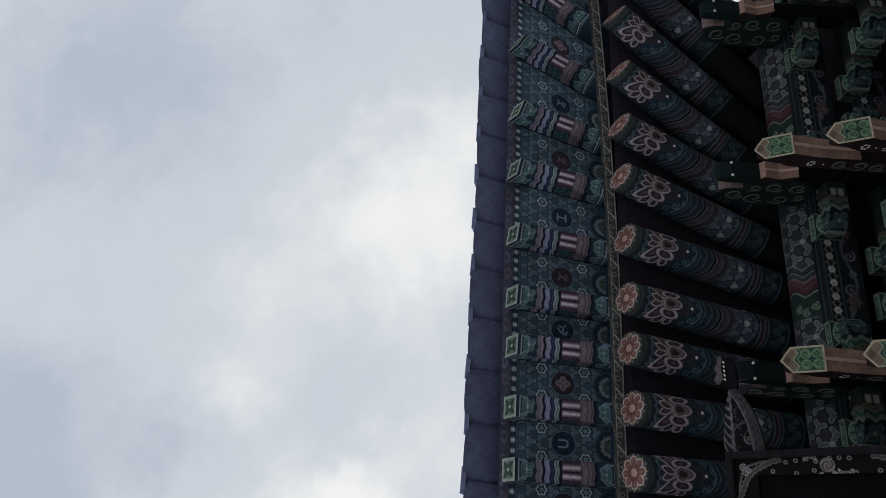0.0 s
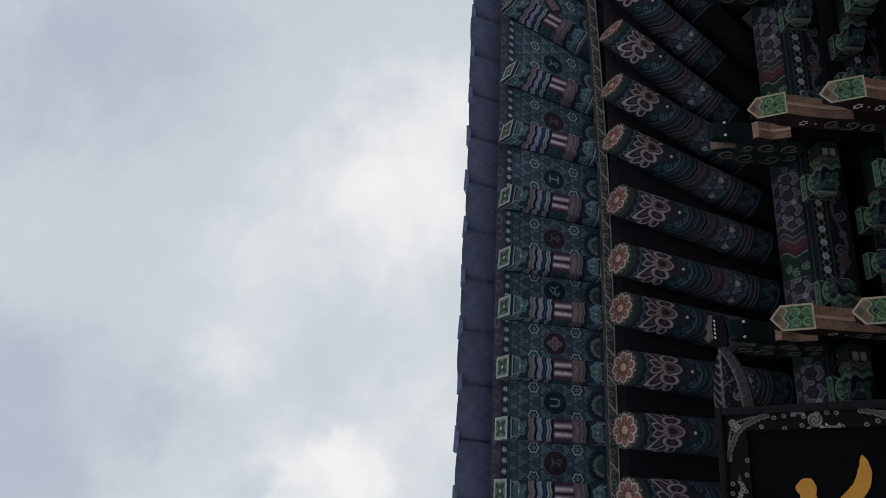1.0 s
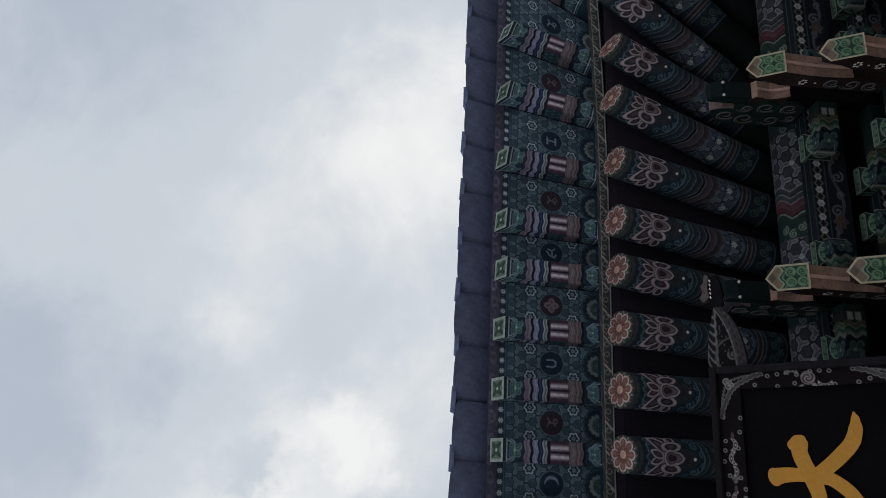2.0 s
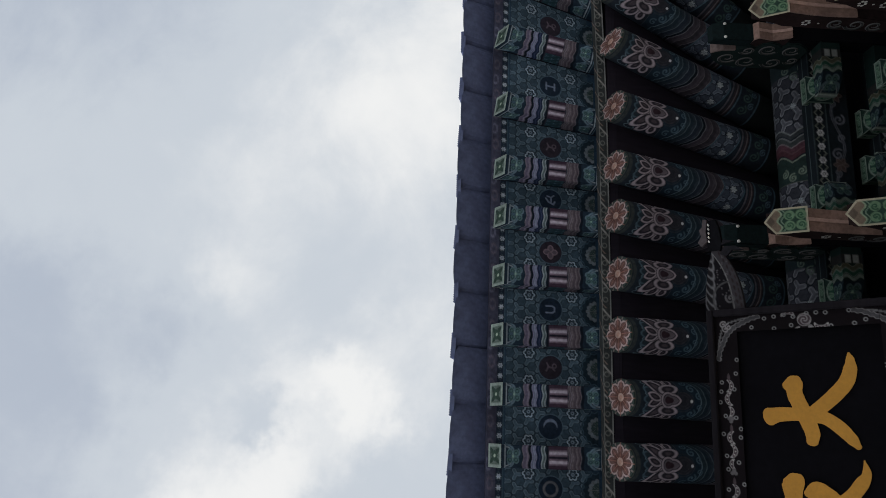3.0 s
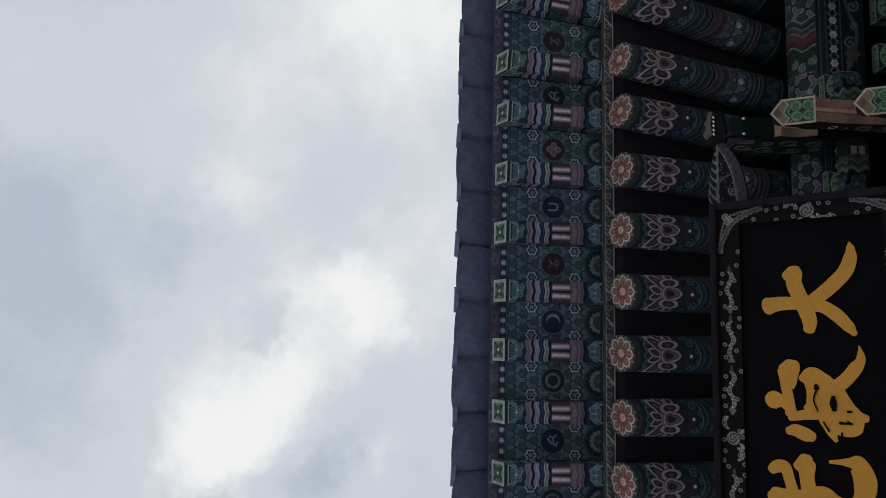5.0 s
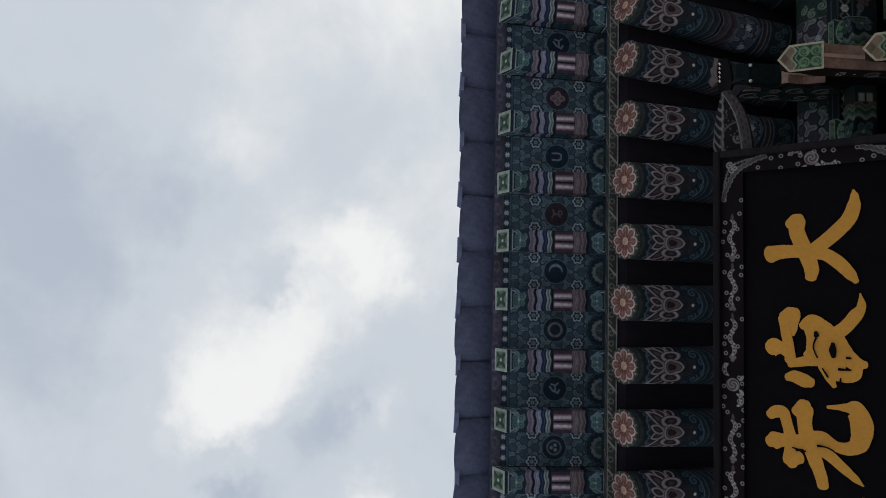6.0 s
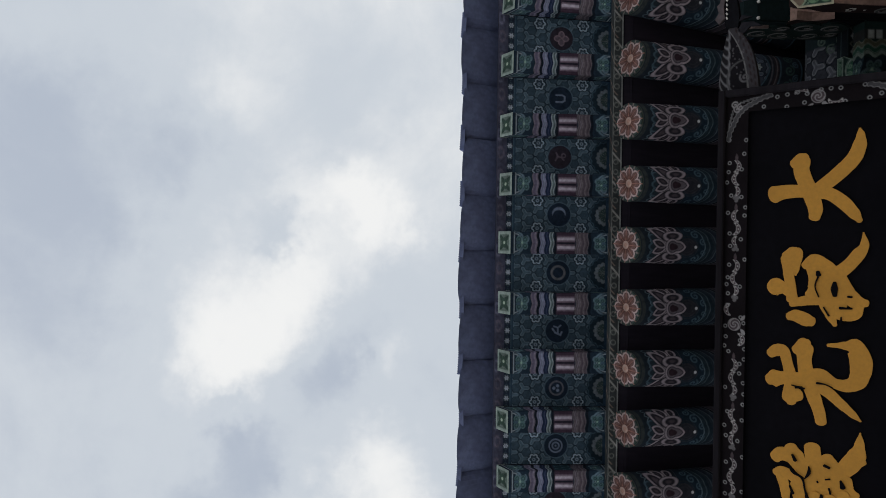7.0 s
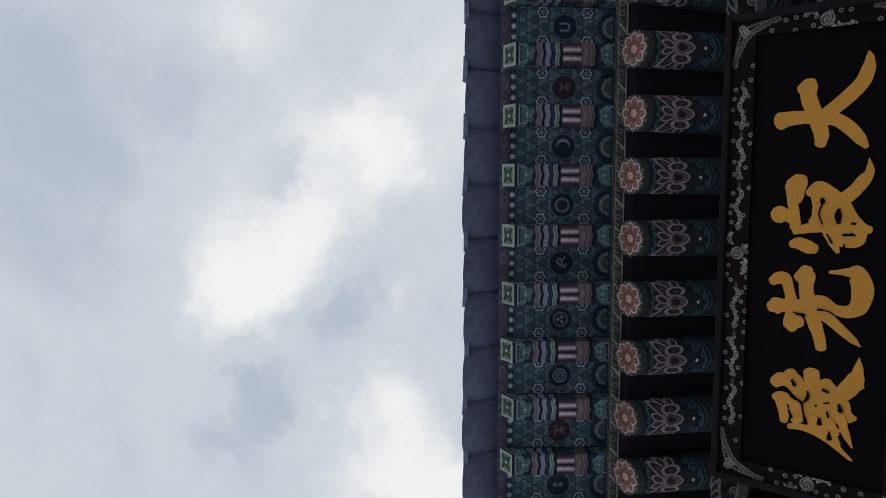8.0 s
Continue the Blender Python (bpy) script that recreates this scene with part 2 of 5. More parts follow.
    def lattice(self, pitch, colour, width, clip=None, u0=0.0, v0=0.0, reach=0.40):
        """Three-armed forms at every other corner of a honeycomb."""
        h, e = pitch * math.sqrt(3), pitch / math.sqrt(3)
        fu = (self.u - u0 + pitch / 2) % pitch - pitch / 2
        fv = (self.v - v0 + h / 2) % h - h / 2
        best = np.full(self.u.shape, 9.0)
        for row in (-2, -1, 0, 1):
            for col in (-2, -1, 0, 1):
                cu, cw = (col + 0.5 * (row % 2)) * pitch, row * h / 2
                for sgn in (1,):
                    pu, pv = cu, cw + sgn * e
                    if abs(pu) > pitch * 1.2 or abs(pv) > h * 1.1:
                        continue
                    for k in range(3):
                        a = k * 2 * math.pi / 3 + (0 if sgn > 0 else math.pi)
                        du, dv = reach * e * math.sin(a), reach * e * math.cos(a)
                        t = np.clip(((fu - pu) * du + (fv - pv) * dv) / (du * du + dv * dv), 0, 1)
                        best = np.minimum(best, np.hypot(fu - pu - t * du, fv - pv - t * dv))
        self.fill(best - width / 2, colour, clip)


def band(cv, v0, v1, colour, wave=0.0, n=2.0, edge=None, half=0.07):
    """A cross band whose edges wave n times over the width."""
    w = wave * np.cos(cv.u / half * math.pi * n / 2)
    d = np.maximum(v0 + w - cv.v, cv.v - v1 - w)
    cv.fill(d, colour)
    if edge is not None:
        cv.line(cv.v - v0 - w, 0.005, edge)
        cv.line(cv.v - v1 - w, 0.004, edge)


def scroll_panel(cv, v0, v1, u0, u1, point=1, gain=1.0):
    """Green scrollwork between v0 and v1, closed by a scalloped edge on the side of point."""
    cv.fill(cv.rect(u0, u1, v0, v1), tuple(c * gain for c in DEEP))
    m, w, l = (u0 + u1) / 2, (u1 - u0), v1 - v0
    base = v0 if point > 0 else v1
    s = 1 if point > 0 else -1
    arc = np.hypot((cv.u - m) / 1.05, cv.v - base) - min(w * 0.5, l * 0.92)
    cv.line(arc, 0.010, tuple(c * gain for c in SEA), clip=cv.rect(u0, u1, v0, v1))
    cv.line(arc + 0.013, 0.005, tuple(c * gain for c in PALE), clip=cv.rect(u0, u1, v0, v1))
    for side in (-1, 1):
        for k, f in ((0.30, 0.26), (0.68, 0.17)):
            cv.line(cv.spiral(m + side * w * f, base + s * l * k, l * 0.19, 1.3, side * s, 0.4), 0.009, tuple(c * gain for c in SEA))
    for side in (-1, 1):
        for k in (0.26, 0.62):
            q = cv.disc(m + side * w * 0.15, base + s * l * k, min(w * 0.15, l * 0.19))
            cv.fill(q, tuple(c * gain for c in (0.085, 0.15, 0.135)))
            cv.line(q + 0.009, 0.004, tuple(c * gain for c in DEEP))
    cv.fill(cv.disc(m, base + s * l * 0.44, l * 0.07), tuple(c * gain for c in MINT))
    cv.fill(cv.petal(m, base + s * l * 0.05, 0 if s > 0 else 180, l * 0.35, w * 0.14), tuple(c * gain for c in TEAL))


# ---------------------------------------------------------------- the eaves' plan
RAFTER_Y, RAFTER_Z, RAFTER_SLOPE, CUT = 1.245, 5.90, 8.0, 17.0
STEP = 0.36
# place along the eaves of each rafter end, its fan angle and that of the flying rafter above it
RAFTERS = [(0.765 - STEP * i, 0.0, 0.0) for i in range(9, 0, -1)]
RAFTERS += [(0.765, 0.8, 0.3), (1.133, 3.3, 1.2), (1.495, 6.5, 2.8), (1.818, 8.8, 4.4), (2.221, 11.5, 7.8), (2.673, 20.0, 12.0),
            (3.072, 25.5, 19.0), (3.528, 33.0, 30.0), (4.02, 38.0, 36.0), (4.55, 43.0, 42.0), (5.10, 46.0, 46.0)]
FLY_Z, FLY_H, FLY_W, FLY_END, FLY_BACK = 6.085, 0.125, 0.132, 0.533, 1.235
BOARD_Z = FLY_Z + FLY_H + 0.012
X_LEFT, X_RIGHT = -2.75, 5.5


# ---------------------------------------------------------------- round rafters
def rafter_paint(u, v, step):
    cv = Canvas(u, v, (0.016, 0.022, 0.029), step)
    cv.fill(cv.v - 0.012, (0.06, 0.07, 0.055))
    cv.fill(np.abs(cv.v - 0.03) - 0.012, (0.035, 0.042, 0.04))
    g = cv.v + 3.2 * np.minimum(np.abs(cv.u), 0.16) ** 2 - 0.012
    # bands that bulge towards the wall
    for v1, col in ((0.690, (0.17, 0.15, 0.155)), (0.685, (0.020, 0.020, 0.028)), (0.660, (0.14, 0.12, 0.125)), (0.655, (0.050, 0.042, 0.048)), (0.635, (0.034, 0.029, 0.034)),
                    (0.612, (0.12, 0.105, 0.11)), (0.607, (0.062, 0.052, 0.060)), (0.588, (0.045, 0.038, 0.046)), (0.565, (0.15, 0.145, 0.155)), (0.560, BLACKISH), (0.542, (0.095, 0.12, 0.13)),
                    (0.537, (0.030, 0.038, 0.050)), (0.520, (0.018, 0.025, 0.036)), (0.498, (0.085, 0.11, 0.125)), (0.493, (0.026, 0.038, 0.048)), (0.476, (0.016, 0.027, 0.036)),
                    (0.455, (0.075, 0.105, 0.115)), (0.450, (0.020, 0.034, 0.042)), (0.425, SEA), (0.420, DEEP)):
        cv.fill(g - v1 - 0.005 * np.abs(np.cos(cv.u * 40)), col, clip=0.30 - cv.v)
    # teal leaves behind the lotus
    for s in (-1, 1):
        for k in range(4):
            cv.line(cv.spiral(s * (0.035 + 0.034 * k), 0.125 + 0.018 * k, 0.026, 1.0, s, 2.2), 0.009, TEAL)
            cv.line(cv.petal(s * (0.03 + 0.038 * k), 0.075, s * 14, 0.075, 0.04), 0.005, SEA)
        cv.line(cv.spiral(s * 0.075, 0.385, 0.028, 1.2, -s, 0.5), 0.010, TEAL)
        cv.line(cv.spiral(s * 0.12, 0.345, 0.024, 1.2, s, 0.5), 0.008, TEAL)
        cv.line(cv.spiral(s * 0.035, 0.425, 0.020, 1.1, s, 3.0), 0.007, TEAL)
    # calyx
    cv.fill(cv.petal(0, 0.27, 0, 0.12, 0.11), (0.026, 0.026, 0.032))
    for q in (0.0, 0.016, 0.032):
        cv.line(cv.petal(0, 0.26, 0, 0.135, 0.13) + q, 0.004, (0.036, 0.040, 0.044))

    plain_u, plain_v = cv.u, cv.v
    cv.u, cv.v = plain_u / 1.10, (plain_v - 0.205) / 1.14 + 0.225

    def lotus(d, w=0.0085):
        cv.fill(d - 0.003, BLACKISH)
        cv.fill(d, (0.37, 0.31, 0.32))
        cv.fill(d + w, (0.030, 0.026, 0.032))
        cv.fill(d + w + 0.009, (0.085, 0.066, 0.074))

    # three teal lobes towards the rafter's end, side petals swept back, two upright petals and the pointed heart
    for sgn in (-1, 1, 0):
        lobe = cv.oval(sgn * 0.026, 0.180, 180 - sgn * 24, 0.080, 0.050)
        cv.fill(lobe, TEAL)
        cv.fill(lobe + 0.006, (0.022, 0.032, 0.040))
    for sgn in (-1, 1):
        lotus(cv.oval(sgn * 0.070, 0.262, sgn * 88, 0.080, 0.048))
        lotus(cv.oval(sgn * 0.062, 0.232, sgn * 112, 0.105, 0.050))
        lotus(cv.oval(sgn * 0.008, 0.236, sgn * 130, 0.150, 0.068))
        lotus(cv.petal(sgn * 0.000, 0.205, sgn * 158, 0.085, 0.046))
    for sgn in (-1, 1):
        lotus(cv.oval(sgn * 0.048, 0.190, sgn * 10, 0.118, 0.060))
    egg = np.minimum(np.hypot(cv.u, cv.v - 0.244) - 0.042, cv.petal(0, 0.222, 0, 0.100, 0.066))
    cv.fill(egg - 0.003, BLACKISH)
    cv.fill(egg, (0.37, 0.31, 0.32))
    cv.fill(egg + 0.0095, (0.05, 0.042, 0.052))
    cv.fill(egg + 0.015, (0.15, 0.125, 0.135))
    heart = np.minimum(np.hypot(cv.u, cv.v - 0.242) - 0.019, cv.petal(0, 0.235, 0, 0.040, 0.030))
    cv.fill(heart, (0.040, 0.022, 0.028))
    cv.u, cv.v = plain_u, plain_v
    cv.fill(cv.disc(0, 0.380, 0.0085), WHITE)
    # cell with three-armed forms
    cell = np.maximum(0.69 - cv.v - 0.35 * np.abs(cv.u), cv.v - 0.815 + 0.25 * np.abs(cv.u))
    cv.fill(cell - 0.008, TEAL)
    cv.fill(cell, (0.045, 0.055, 0.072))
    cv.lattice(0.080, (0.008, 0.012, 0.018), 0.029, clip=cell + 0.004, u0=0.04, v0=0.699, reach=0.6)
    cv.lattice(0.080, (0.15, 0.175, 0.205), 0.0215, clip=cell + 0.004, u0=0.04, v0=0.699, reach=0.55)
    cv.lattice(0.080, (0.075, 0.092, 0.115), 0.0125, clip=cell + 0.004, u0=0.04, v0=0.699, reach=0.55)
    for uu in (-0.125, 0.0, 0.125):
        cv.flower(uu, 0.745, 0.024, 6, PALE, DEEP)
    for v0, col in ((0.83, (0.10, 0.09, 0.10)), (0.848, UMBER), (0.862, (0.15, 0.12, 0.12)), (0.869, UMBER), (0.884, TEAL)):
        band(cv, v0, v0 + 0.010, col)
    for s in (-1, 0, 1):
        cv.line(cv.spiral(s * 0.085, 0.945, 0.034, 1.5, 1, 0.3), 0.010, (0.04, 0.075, 0.065))
        cv.line(cv.spiral(s * 0.085 + 0.04, 0.99, 0.022, 1.5, -1, 0.3), 0.008, TEAL)
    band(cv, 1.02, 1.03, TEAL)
    # near-black inner end: the dark behind the purlin is put into the paint
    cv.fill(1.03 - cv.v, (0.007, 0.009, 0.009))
    return cv.c


def end_flower_paint(rad, ang, r):
    """Eight pinkish brown petals with pale scalloped rims round a peach heart."""
    c = np.empty(rad.shape + (3,))
    c[:] = (0.03, 0.045, 0.038)
    px = 0.004

    def fill(d, col):
        a = np.clip(0.5 - d / px, 0, 1)[..., None]
        c[:] = c + a * (np.asarray(col) - c)

    lobe = np.abs(np.cos(ang * 4))
    tip = np.clip((lobe - 0.93) / 0.07, 0, 1)
    rim = r * (0.80 + 0.17 * lobe ** 0.7 + 0.03 * tip)
    fill(rad - rim, (0.40, 0.30, 0.27))
    inner = r * (0.36 + 0.52 * lobe ** 0.40)
    fill(rad - inner, (0.085, 0.04, 0.035))
    fill(rad - inner * 0.93, (0.145, 0.080, 0.067))
    fill(rad - inner * 0.62, (0.10, 0.050, 0.038))
    seam = np.abs(np.cos(ang * 4)) * rad / 4
    fill(np.maximum(seam - 0.0022, r * 0.52 - rad), (0.36, 0.265, 0.235))
    fill(np.abs(np.sin(ang * 4)) * rad / 4 - 0.0016 - 0.03 * np.abs(rad - r * 0.5), (0.26, 0.125, 0.095))
    fill(rad - r * 0.285, (0.10, 0.045, 0.035))
    fill(rad - r * 0.24, PEACH)
    fill(rad - r * 0.12, (0.34, 0.20, 0.145))
    hole = np.hypot(rad * np.cos(ang - np.round((ang - math.pi / 8) / (math.pi / 4)) * math.pi / 4 - math.pi / 8) - r * 0.86,
                    rad * np.sin(ang - np.round((ang - math.pi / 8) / (math.pi / 4)) * math.pi / 4 - math.pi / 8))
    fill(hole - r * 0.06, (0.03, 0.03, 0.03))
    return c


def build_rafter():
    thing = new("rafter")
    step, length, r0, r1 = 0.0042, 1.62, 0.104, 0.117
    fine = np.arange(-112, 112.1, 2.25)
    ang = np.radians(np.concatenate([fine, np.arange(124, 237, 14)]))
    vs = np.concatenate([np.arange(0, 1.05, step), np.linspace(1.05, length, 8)])
    A, V = np.meshgrid(ang, vs)
    R = r0 + (r1 - r0) * np.clip(V / 0.9, 0, 1)
    shift = np.cos(A) * R * math.tan(radians(CUT)) * np.clip(1 - V / 0.35, 0, 1)
    pts = np.stack([np.sin(A) * R, V + shift, -np.cos(A) * R], -1)
    wrapped = (A + math.pi) % (2 * math.pi) - math.pi
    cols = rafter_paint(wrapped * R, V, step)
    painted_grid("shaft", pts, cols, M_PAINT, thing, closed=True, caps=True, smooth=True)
    # end face with its flower, 3 mm proud
    ang = np.radians(np.arange(0, 360, 3.0))
    rr = np.concatenate([[0.0008], np.linspace(0.006, 0.1065, 26)])
    A, Rr = np.meshgrid(ang, rr)
    t = math.tan(radians(CUT))
    x, z = np.sin(A) * Rr, -np.cos(A) * Rr
    pts = np.stack([x, -0.004 - z * t, z], -1)
    cols = end_flower_paint(Rr, A, 0.098)
    pts = np.concatenate([pts, pts[-1:] + np.array([0, 0.006, 0])])
    cols = np.concatenate([cols, cols[-1:]])
    painted_grid("end_face", pts, cols, M_PAINT, thing, "pink eight-petalled flower painted on the cut end", closed=True, caps=True)
    return tagged(thing, "round wooden rafter painted with pink lotus and teal bands", "rafter", "round rafters under the eaves")


rafter = build_rafter()


def rafter_pose(x, a):
    return Matrix.Translation((x, RAFTER_Y, RAFTER_Z)) @ pose(0, 0, 0, 0, 0, a) @ pose(0, 0, 0, RAFTER_SLOPE, 0, 0)


rng = random.Random(4)
rafter.matrix_basis = rafter_pose(*RAFTERS[0][:2])
for x, a, f in RAFTERS[1:]:
    copy_thing(rafter, rafter_pose(x, a) @ pose(rng.uniform(-0.006, 0.006), rng.uniform(-0.008, 0.008), 0, rng.uniform(-0.5, 0.5), rng.uniform(-6, 6), rng.uniform(-0.6, 0.6)))


# ---------------------------------------------------------------- flying rafters
def flying_paint(u, v, step):
    cv = Canvas(u, (v - 0.023) / 1.11, DEEP, step)
    h = FLY_W / 2
    for s in (-1, 0, 1):
        scroll_panel(cv, 0.006, 0.118, s * FLY_W - h + 0.002, s * FLY_W + h - 0.002, 1)
        scroll_panel(cv, 0.475, 0.560, s * FLY_W - h + 0.002, s * FLY_W + h - 0.002, -1)
    band(cv, 0.000, 0.006, PALE)
    band(cv, 0.122, 0.156, MAUVE, 0.005, 3, (0.2, 0.165, 0.18), h)
    band(cv, 0.160, 0.178, BLACKISH, 0.005, 3, None, h)
    band(cv, 0.180, 0.207, LILAC, 0.005, 3, (0.24, 0.23, 0.31), h)
    band(cv, 0.212, 0.242, NAVY, 0.005, 3, None, h)
    band(cv, 0.246, 0.264, (0.13, 0.165, 0.15), 0.004, 3, PALE, h)
    band(cv, 0.270, 0.282, BLACKISH)
    band(cv, 0.282, 0.386, (0.045, 0.026, 0.038))
    pink = np.maximum(0.286 - cv.v, cv.v - 0.382)
    for s in (-1, 1):
        cv.fill(np.maximum(pink, np.abs(cv.u - s * 0.026) - 0.018), (0.16, 0.115, 0.135))
        cv.fill(np.maximum(pink, np.abs(cv.u - s * 0.026) - 0.0085), (0.44, 0.375, 0.39))
    cv.fill(np.maximum(pink, np.abs(cv.u) - 0.004), BLACKISH)
    side = np.maximum(pink, h + 0.012 - np.abs(cv.u))
    cv.fill(side, (0.02, 0.045, 0.05))
    cv.lattice(0.045, TEAL, 0.007, clip=side)
    band(cv, 0.390, 0.455, (0.10, 0.078, 0.082), 0.004, 3, (0.15, 0.125, 0.125), h)
    band(cv, 0.410, 0.416, (0.16, 0.13, 0.13), 0.004, 3, None, h)
    band(cv, 0.432, 0.438, (0.16, 0.13, 0.13), 0.004, 3, None, h)
    band(cv, 0.460, 0.474, BLACKISH, 0.003, 3, None, h)
    for v0, col in ((0.134, (0.10, 0.075, 0.11)), (0.146, (0.25, 0.21, 0.25)), (0.193, (0.25, 0.26, 0.32)), (0.226, (0.05, 0.06, 0.10)), (0.254, (0.06, 0.08, 0.08)),
                    (0.400, (0.19, 0.16, 0.17)), (0.424, (0.07, 0.05, 0.06)), (0.446, (0.07, 0.05, 0.06))):
        band(cv, v0, v0 + 0.0045, col, 0.005, 3, None, h)
    band(cv, 0.565, 0.572, PALE)
    band(cv, 0.580, 0.585, SEA)
    return cv.c


def build_flying_rafter():
    thing = new("flying_rafter")
    step, length, w, h = 0.0044, 0.95, FLY_W, FLY_H
    n = int(h / step)
    side = np.linspace(0, h, n)
    m = int(w / step)
    bottom = np.linspace(-w / 2, w / 2, m)
    ease = 0.004
    px = np.concatenate([np.full(n, -w / 2), bottom[1:-1], np.full(n, w / 2)])
    pz = np.concatenate([h - side, np.zeros(m - 2), side])
    pu = np.concatenate([-w / 2 - (h - side), bottom[1:-1], w / 2 + side])
    px[n - 1] += ease
    px[n + m - 2] -= ease
    vs = np.concatenate([np.arange(0, 0.69, step), np.linspace(0.70, length, 3)])
    U, V = np.meshgrid(pu, vs)
    X, _ = np.meshgrid(px, vs)
    Z, _ = np.meshgrid(pz, vs)
    Y = V + (1 - Z / h) * 0.058 * np.clip(1 - V / 0.3, 0, 1)
    pts = np.stack([X, Y, Z], -1)
    painted_grid("shaft", pts, flying_paint(U, V, step), M_PAINT, thing, closed=True, caps=True, haze_tint=BOARD_HAZE_TINT)
    # end face: pale green square panel
    un, zn = 30, 30
    U, Z = np.meshgrid(np.linspace(-w / 2 - 0.002, w / 2 + 0.002, un), np.linspace(-0.002, h, zn))
    cv = Canvas(U, Z, (0.31, 0.37, 0.31), 0.004)
    q = np.maximum(np.abs(U) - w / 2 + 0.016, np.abs(Z - h / 2) - h / 2 + 0.016)
    cv.fill(q, (0.09, 0.13, 0.10))
    cv.fill(q + 0.006, (0.150, 0.180, 0.152))
    for a in (45, 135, 225, 315):
        cv.fill(cv.petal(0, h / 2, a, 0.064, 0.026), (0.030, 0.060, 0.045))
    for a in (0, 90, 180, 270):
        cv.fill(cv.petal(0, h / 2, a, 0.034, 0.020), (0.045, 0.085, 0.060))
    for s in (-1, 1):
        for k in (-1, 1):
            cv.line(cv.spiral(s * 0.020, h / 2 + k * 0.020, 0.015, 1.2, s * k, 0.5), 0.007, (0.045, 0.075, 0.055))
    cv.fill(cv.disc(0, h / 2, 0.010), (0.45, 0.52, 0.38))
    pts = np.stack([U, -0.003 + (1 - Z / h) * 0.058, Z], -1)
    pts = np.concatenate([pts, pts[-1:] + np.array([0, 0.05, 0.0])])
    cols = np.concatenate([cv.c, cv.c[-1:]])
    painted_grid("end_face", pts[:, ::-1], cols[:, ::-1], M_PAINT, thing, "pale green end panel with scroll motif")
    return tagged(thing, "square flying rafter painted with green scrolls and pink bars", "rafter", "flying rafters along the roof edge")


flying = build_flying_rafter()


def flying_pose(x, f):
    """The flying rafter's outer end, for the rafter end at x below it."""
    t = math.tan(radians(f))
    return Matrix.Translation((x + t * (RAFTER_Y - FLY_END) * 0.93, FLY_END, FLY_Z)) @ pose(0, 0, 0, 0, 0, f)


flying.matrix_basis = flying_pose(RAFTERS[0][0], RAFTERS[0][2])
FLY_POSES = [flying.matrix_basis.copy()]
for x, a, f in RAFTERS[1:]:
    m = flying_pose(x, f) @ pose(rng.uniform(-0.005, 0.005), rng.uniform(-0.005, 0.005), 0, 0, 0, rng.uniform(-0.4, 0.4))
    FLY_POSES.append(m)
    copy_thing(flying, m)


# ---------------------------------------------------------------- soffit boards between the flying rafters
def symbol(cv, kind, u, v):
    """The emblem in a board's round medallion; reading direction runs along the eaves."""
    ink = (0.20, 0.24, 0.30)
    red = (0.14, 0.105, 0.12)
    if kind == "arch":
        cv.line(cv.path([(u + 0.021, v - 0.028), (u + 0.021, v + 0.012), (u + 0.012, v + 0.026), (u - 0.012, v + 0.026), (u - 0.021, v + 0.012), (u - 0.021, v - 0.028)]), 0.010, ink)
    elif kind == "bars":
        cv.line(cv.seg(u, v - 0.028, u, v + 0.028), 0.010, ink)
        for s in (-1, 1):
            cv.line(cv.seg(u - 0.024, v + s * 0.028, u + 0.024, v + s * 0.028), 0.010, ink)
    elif kind == "ring":
        cv.line(cv.disc(u, v, 0.040), 0.014, (0.15, 0.15, 0.15))
    elif kind == "rings":
        cv.line(cv.disc(u, v, 0.040), 0.009, ink)
        cv.line(cv.disc(u, v, 0.021), 0.009, ink)
        cv.fill(cv.disc(u, v, 0.006), ink)
    elif kind == "three":
        cv.line(cv.disc(u, v, 0.042), 0.010, (0.15, 0.145, 0.16))
        for k in range(3):
            a = k * 2.094 + 0.5
            cv.fill(cv.disc(u + 0.016 * math.cos(a), v + 0.016 * math.sin(a), 0.010), ink)
    elif kind == "crescent":
        cv.fill(np.maximum(cv.disc(u + 0.006, v, 0.042), -cv.disc(u - 0.010, v, 0.040)), ink)
    elif kind == "cross":
        for a in (0, 90, 180, 270):
            cv.fill(cv.petal(u, v, a, 0.045, 0.034), red)
            cv.line(cv.petal(u, v, a, 0.045, 0.034), 0.006, (0.27, 0.19, 0.2))
    elif kind == "dots":
        for s in (-1, 1):
            cv.fill(cv.disc(u, v + s * 0.018, 0.014), (0.15, 0.16, 0.17))
    elif kind == "brush":
        cv.line(cv.path([(u + 0.028, v - 0.022), (u + 0.020, v + 0.004), (u + 0.034, v + 0.022)]), 0.009, ink)
        cv.line(cv.path([(u + 0.012, v - 0.03), (u - 0.012, v - 0.012), (u - 0.026, v + 0.02), (u - 0.008, v + 0.028)]), 0.011, ink)
        cv.line(cv.seg(u + 0.016, v + 0.004, u - 0.018, v + 0.004), 0.009, ink)
    else:
        tone = red if kind == "red" else ink
        cv.line(cv.path([(u - 0.02, v - 0.026), (u + 0.006, v - 0.012), (u + 0.026, v - 0.022)]), 0.010, tone)
        cv.line(cv.path([(u + 0.004, v - 0.014), (u, v + 0.01), (u - 0.018, v + 0.026)]), 0.010, tone)
        cv.line(cv.disc(u + 0.010, v + 0.024, 0.012), 0.007, tone)


# emblem of the board to the left of each rafter, from the left end of the eaves
EMBLEMS = ["ring", "dots", "red", "rings", "three", "brush", "ring", "crescent", "red", "arch", "cross", "brush", "red", "bars", "red", "ink",
           "cross", "brush", "red", "ink"]


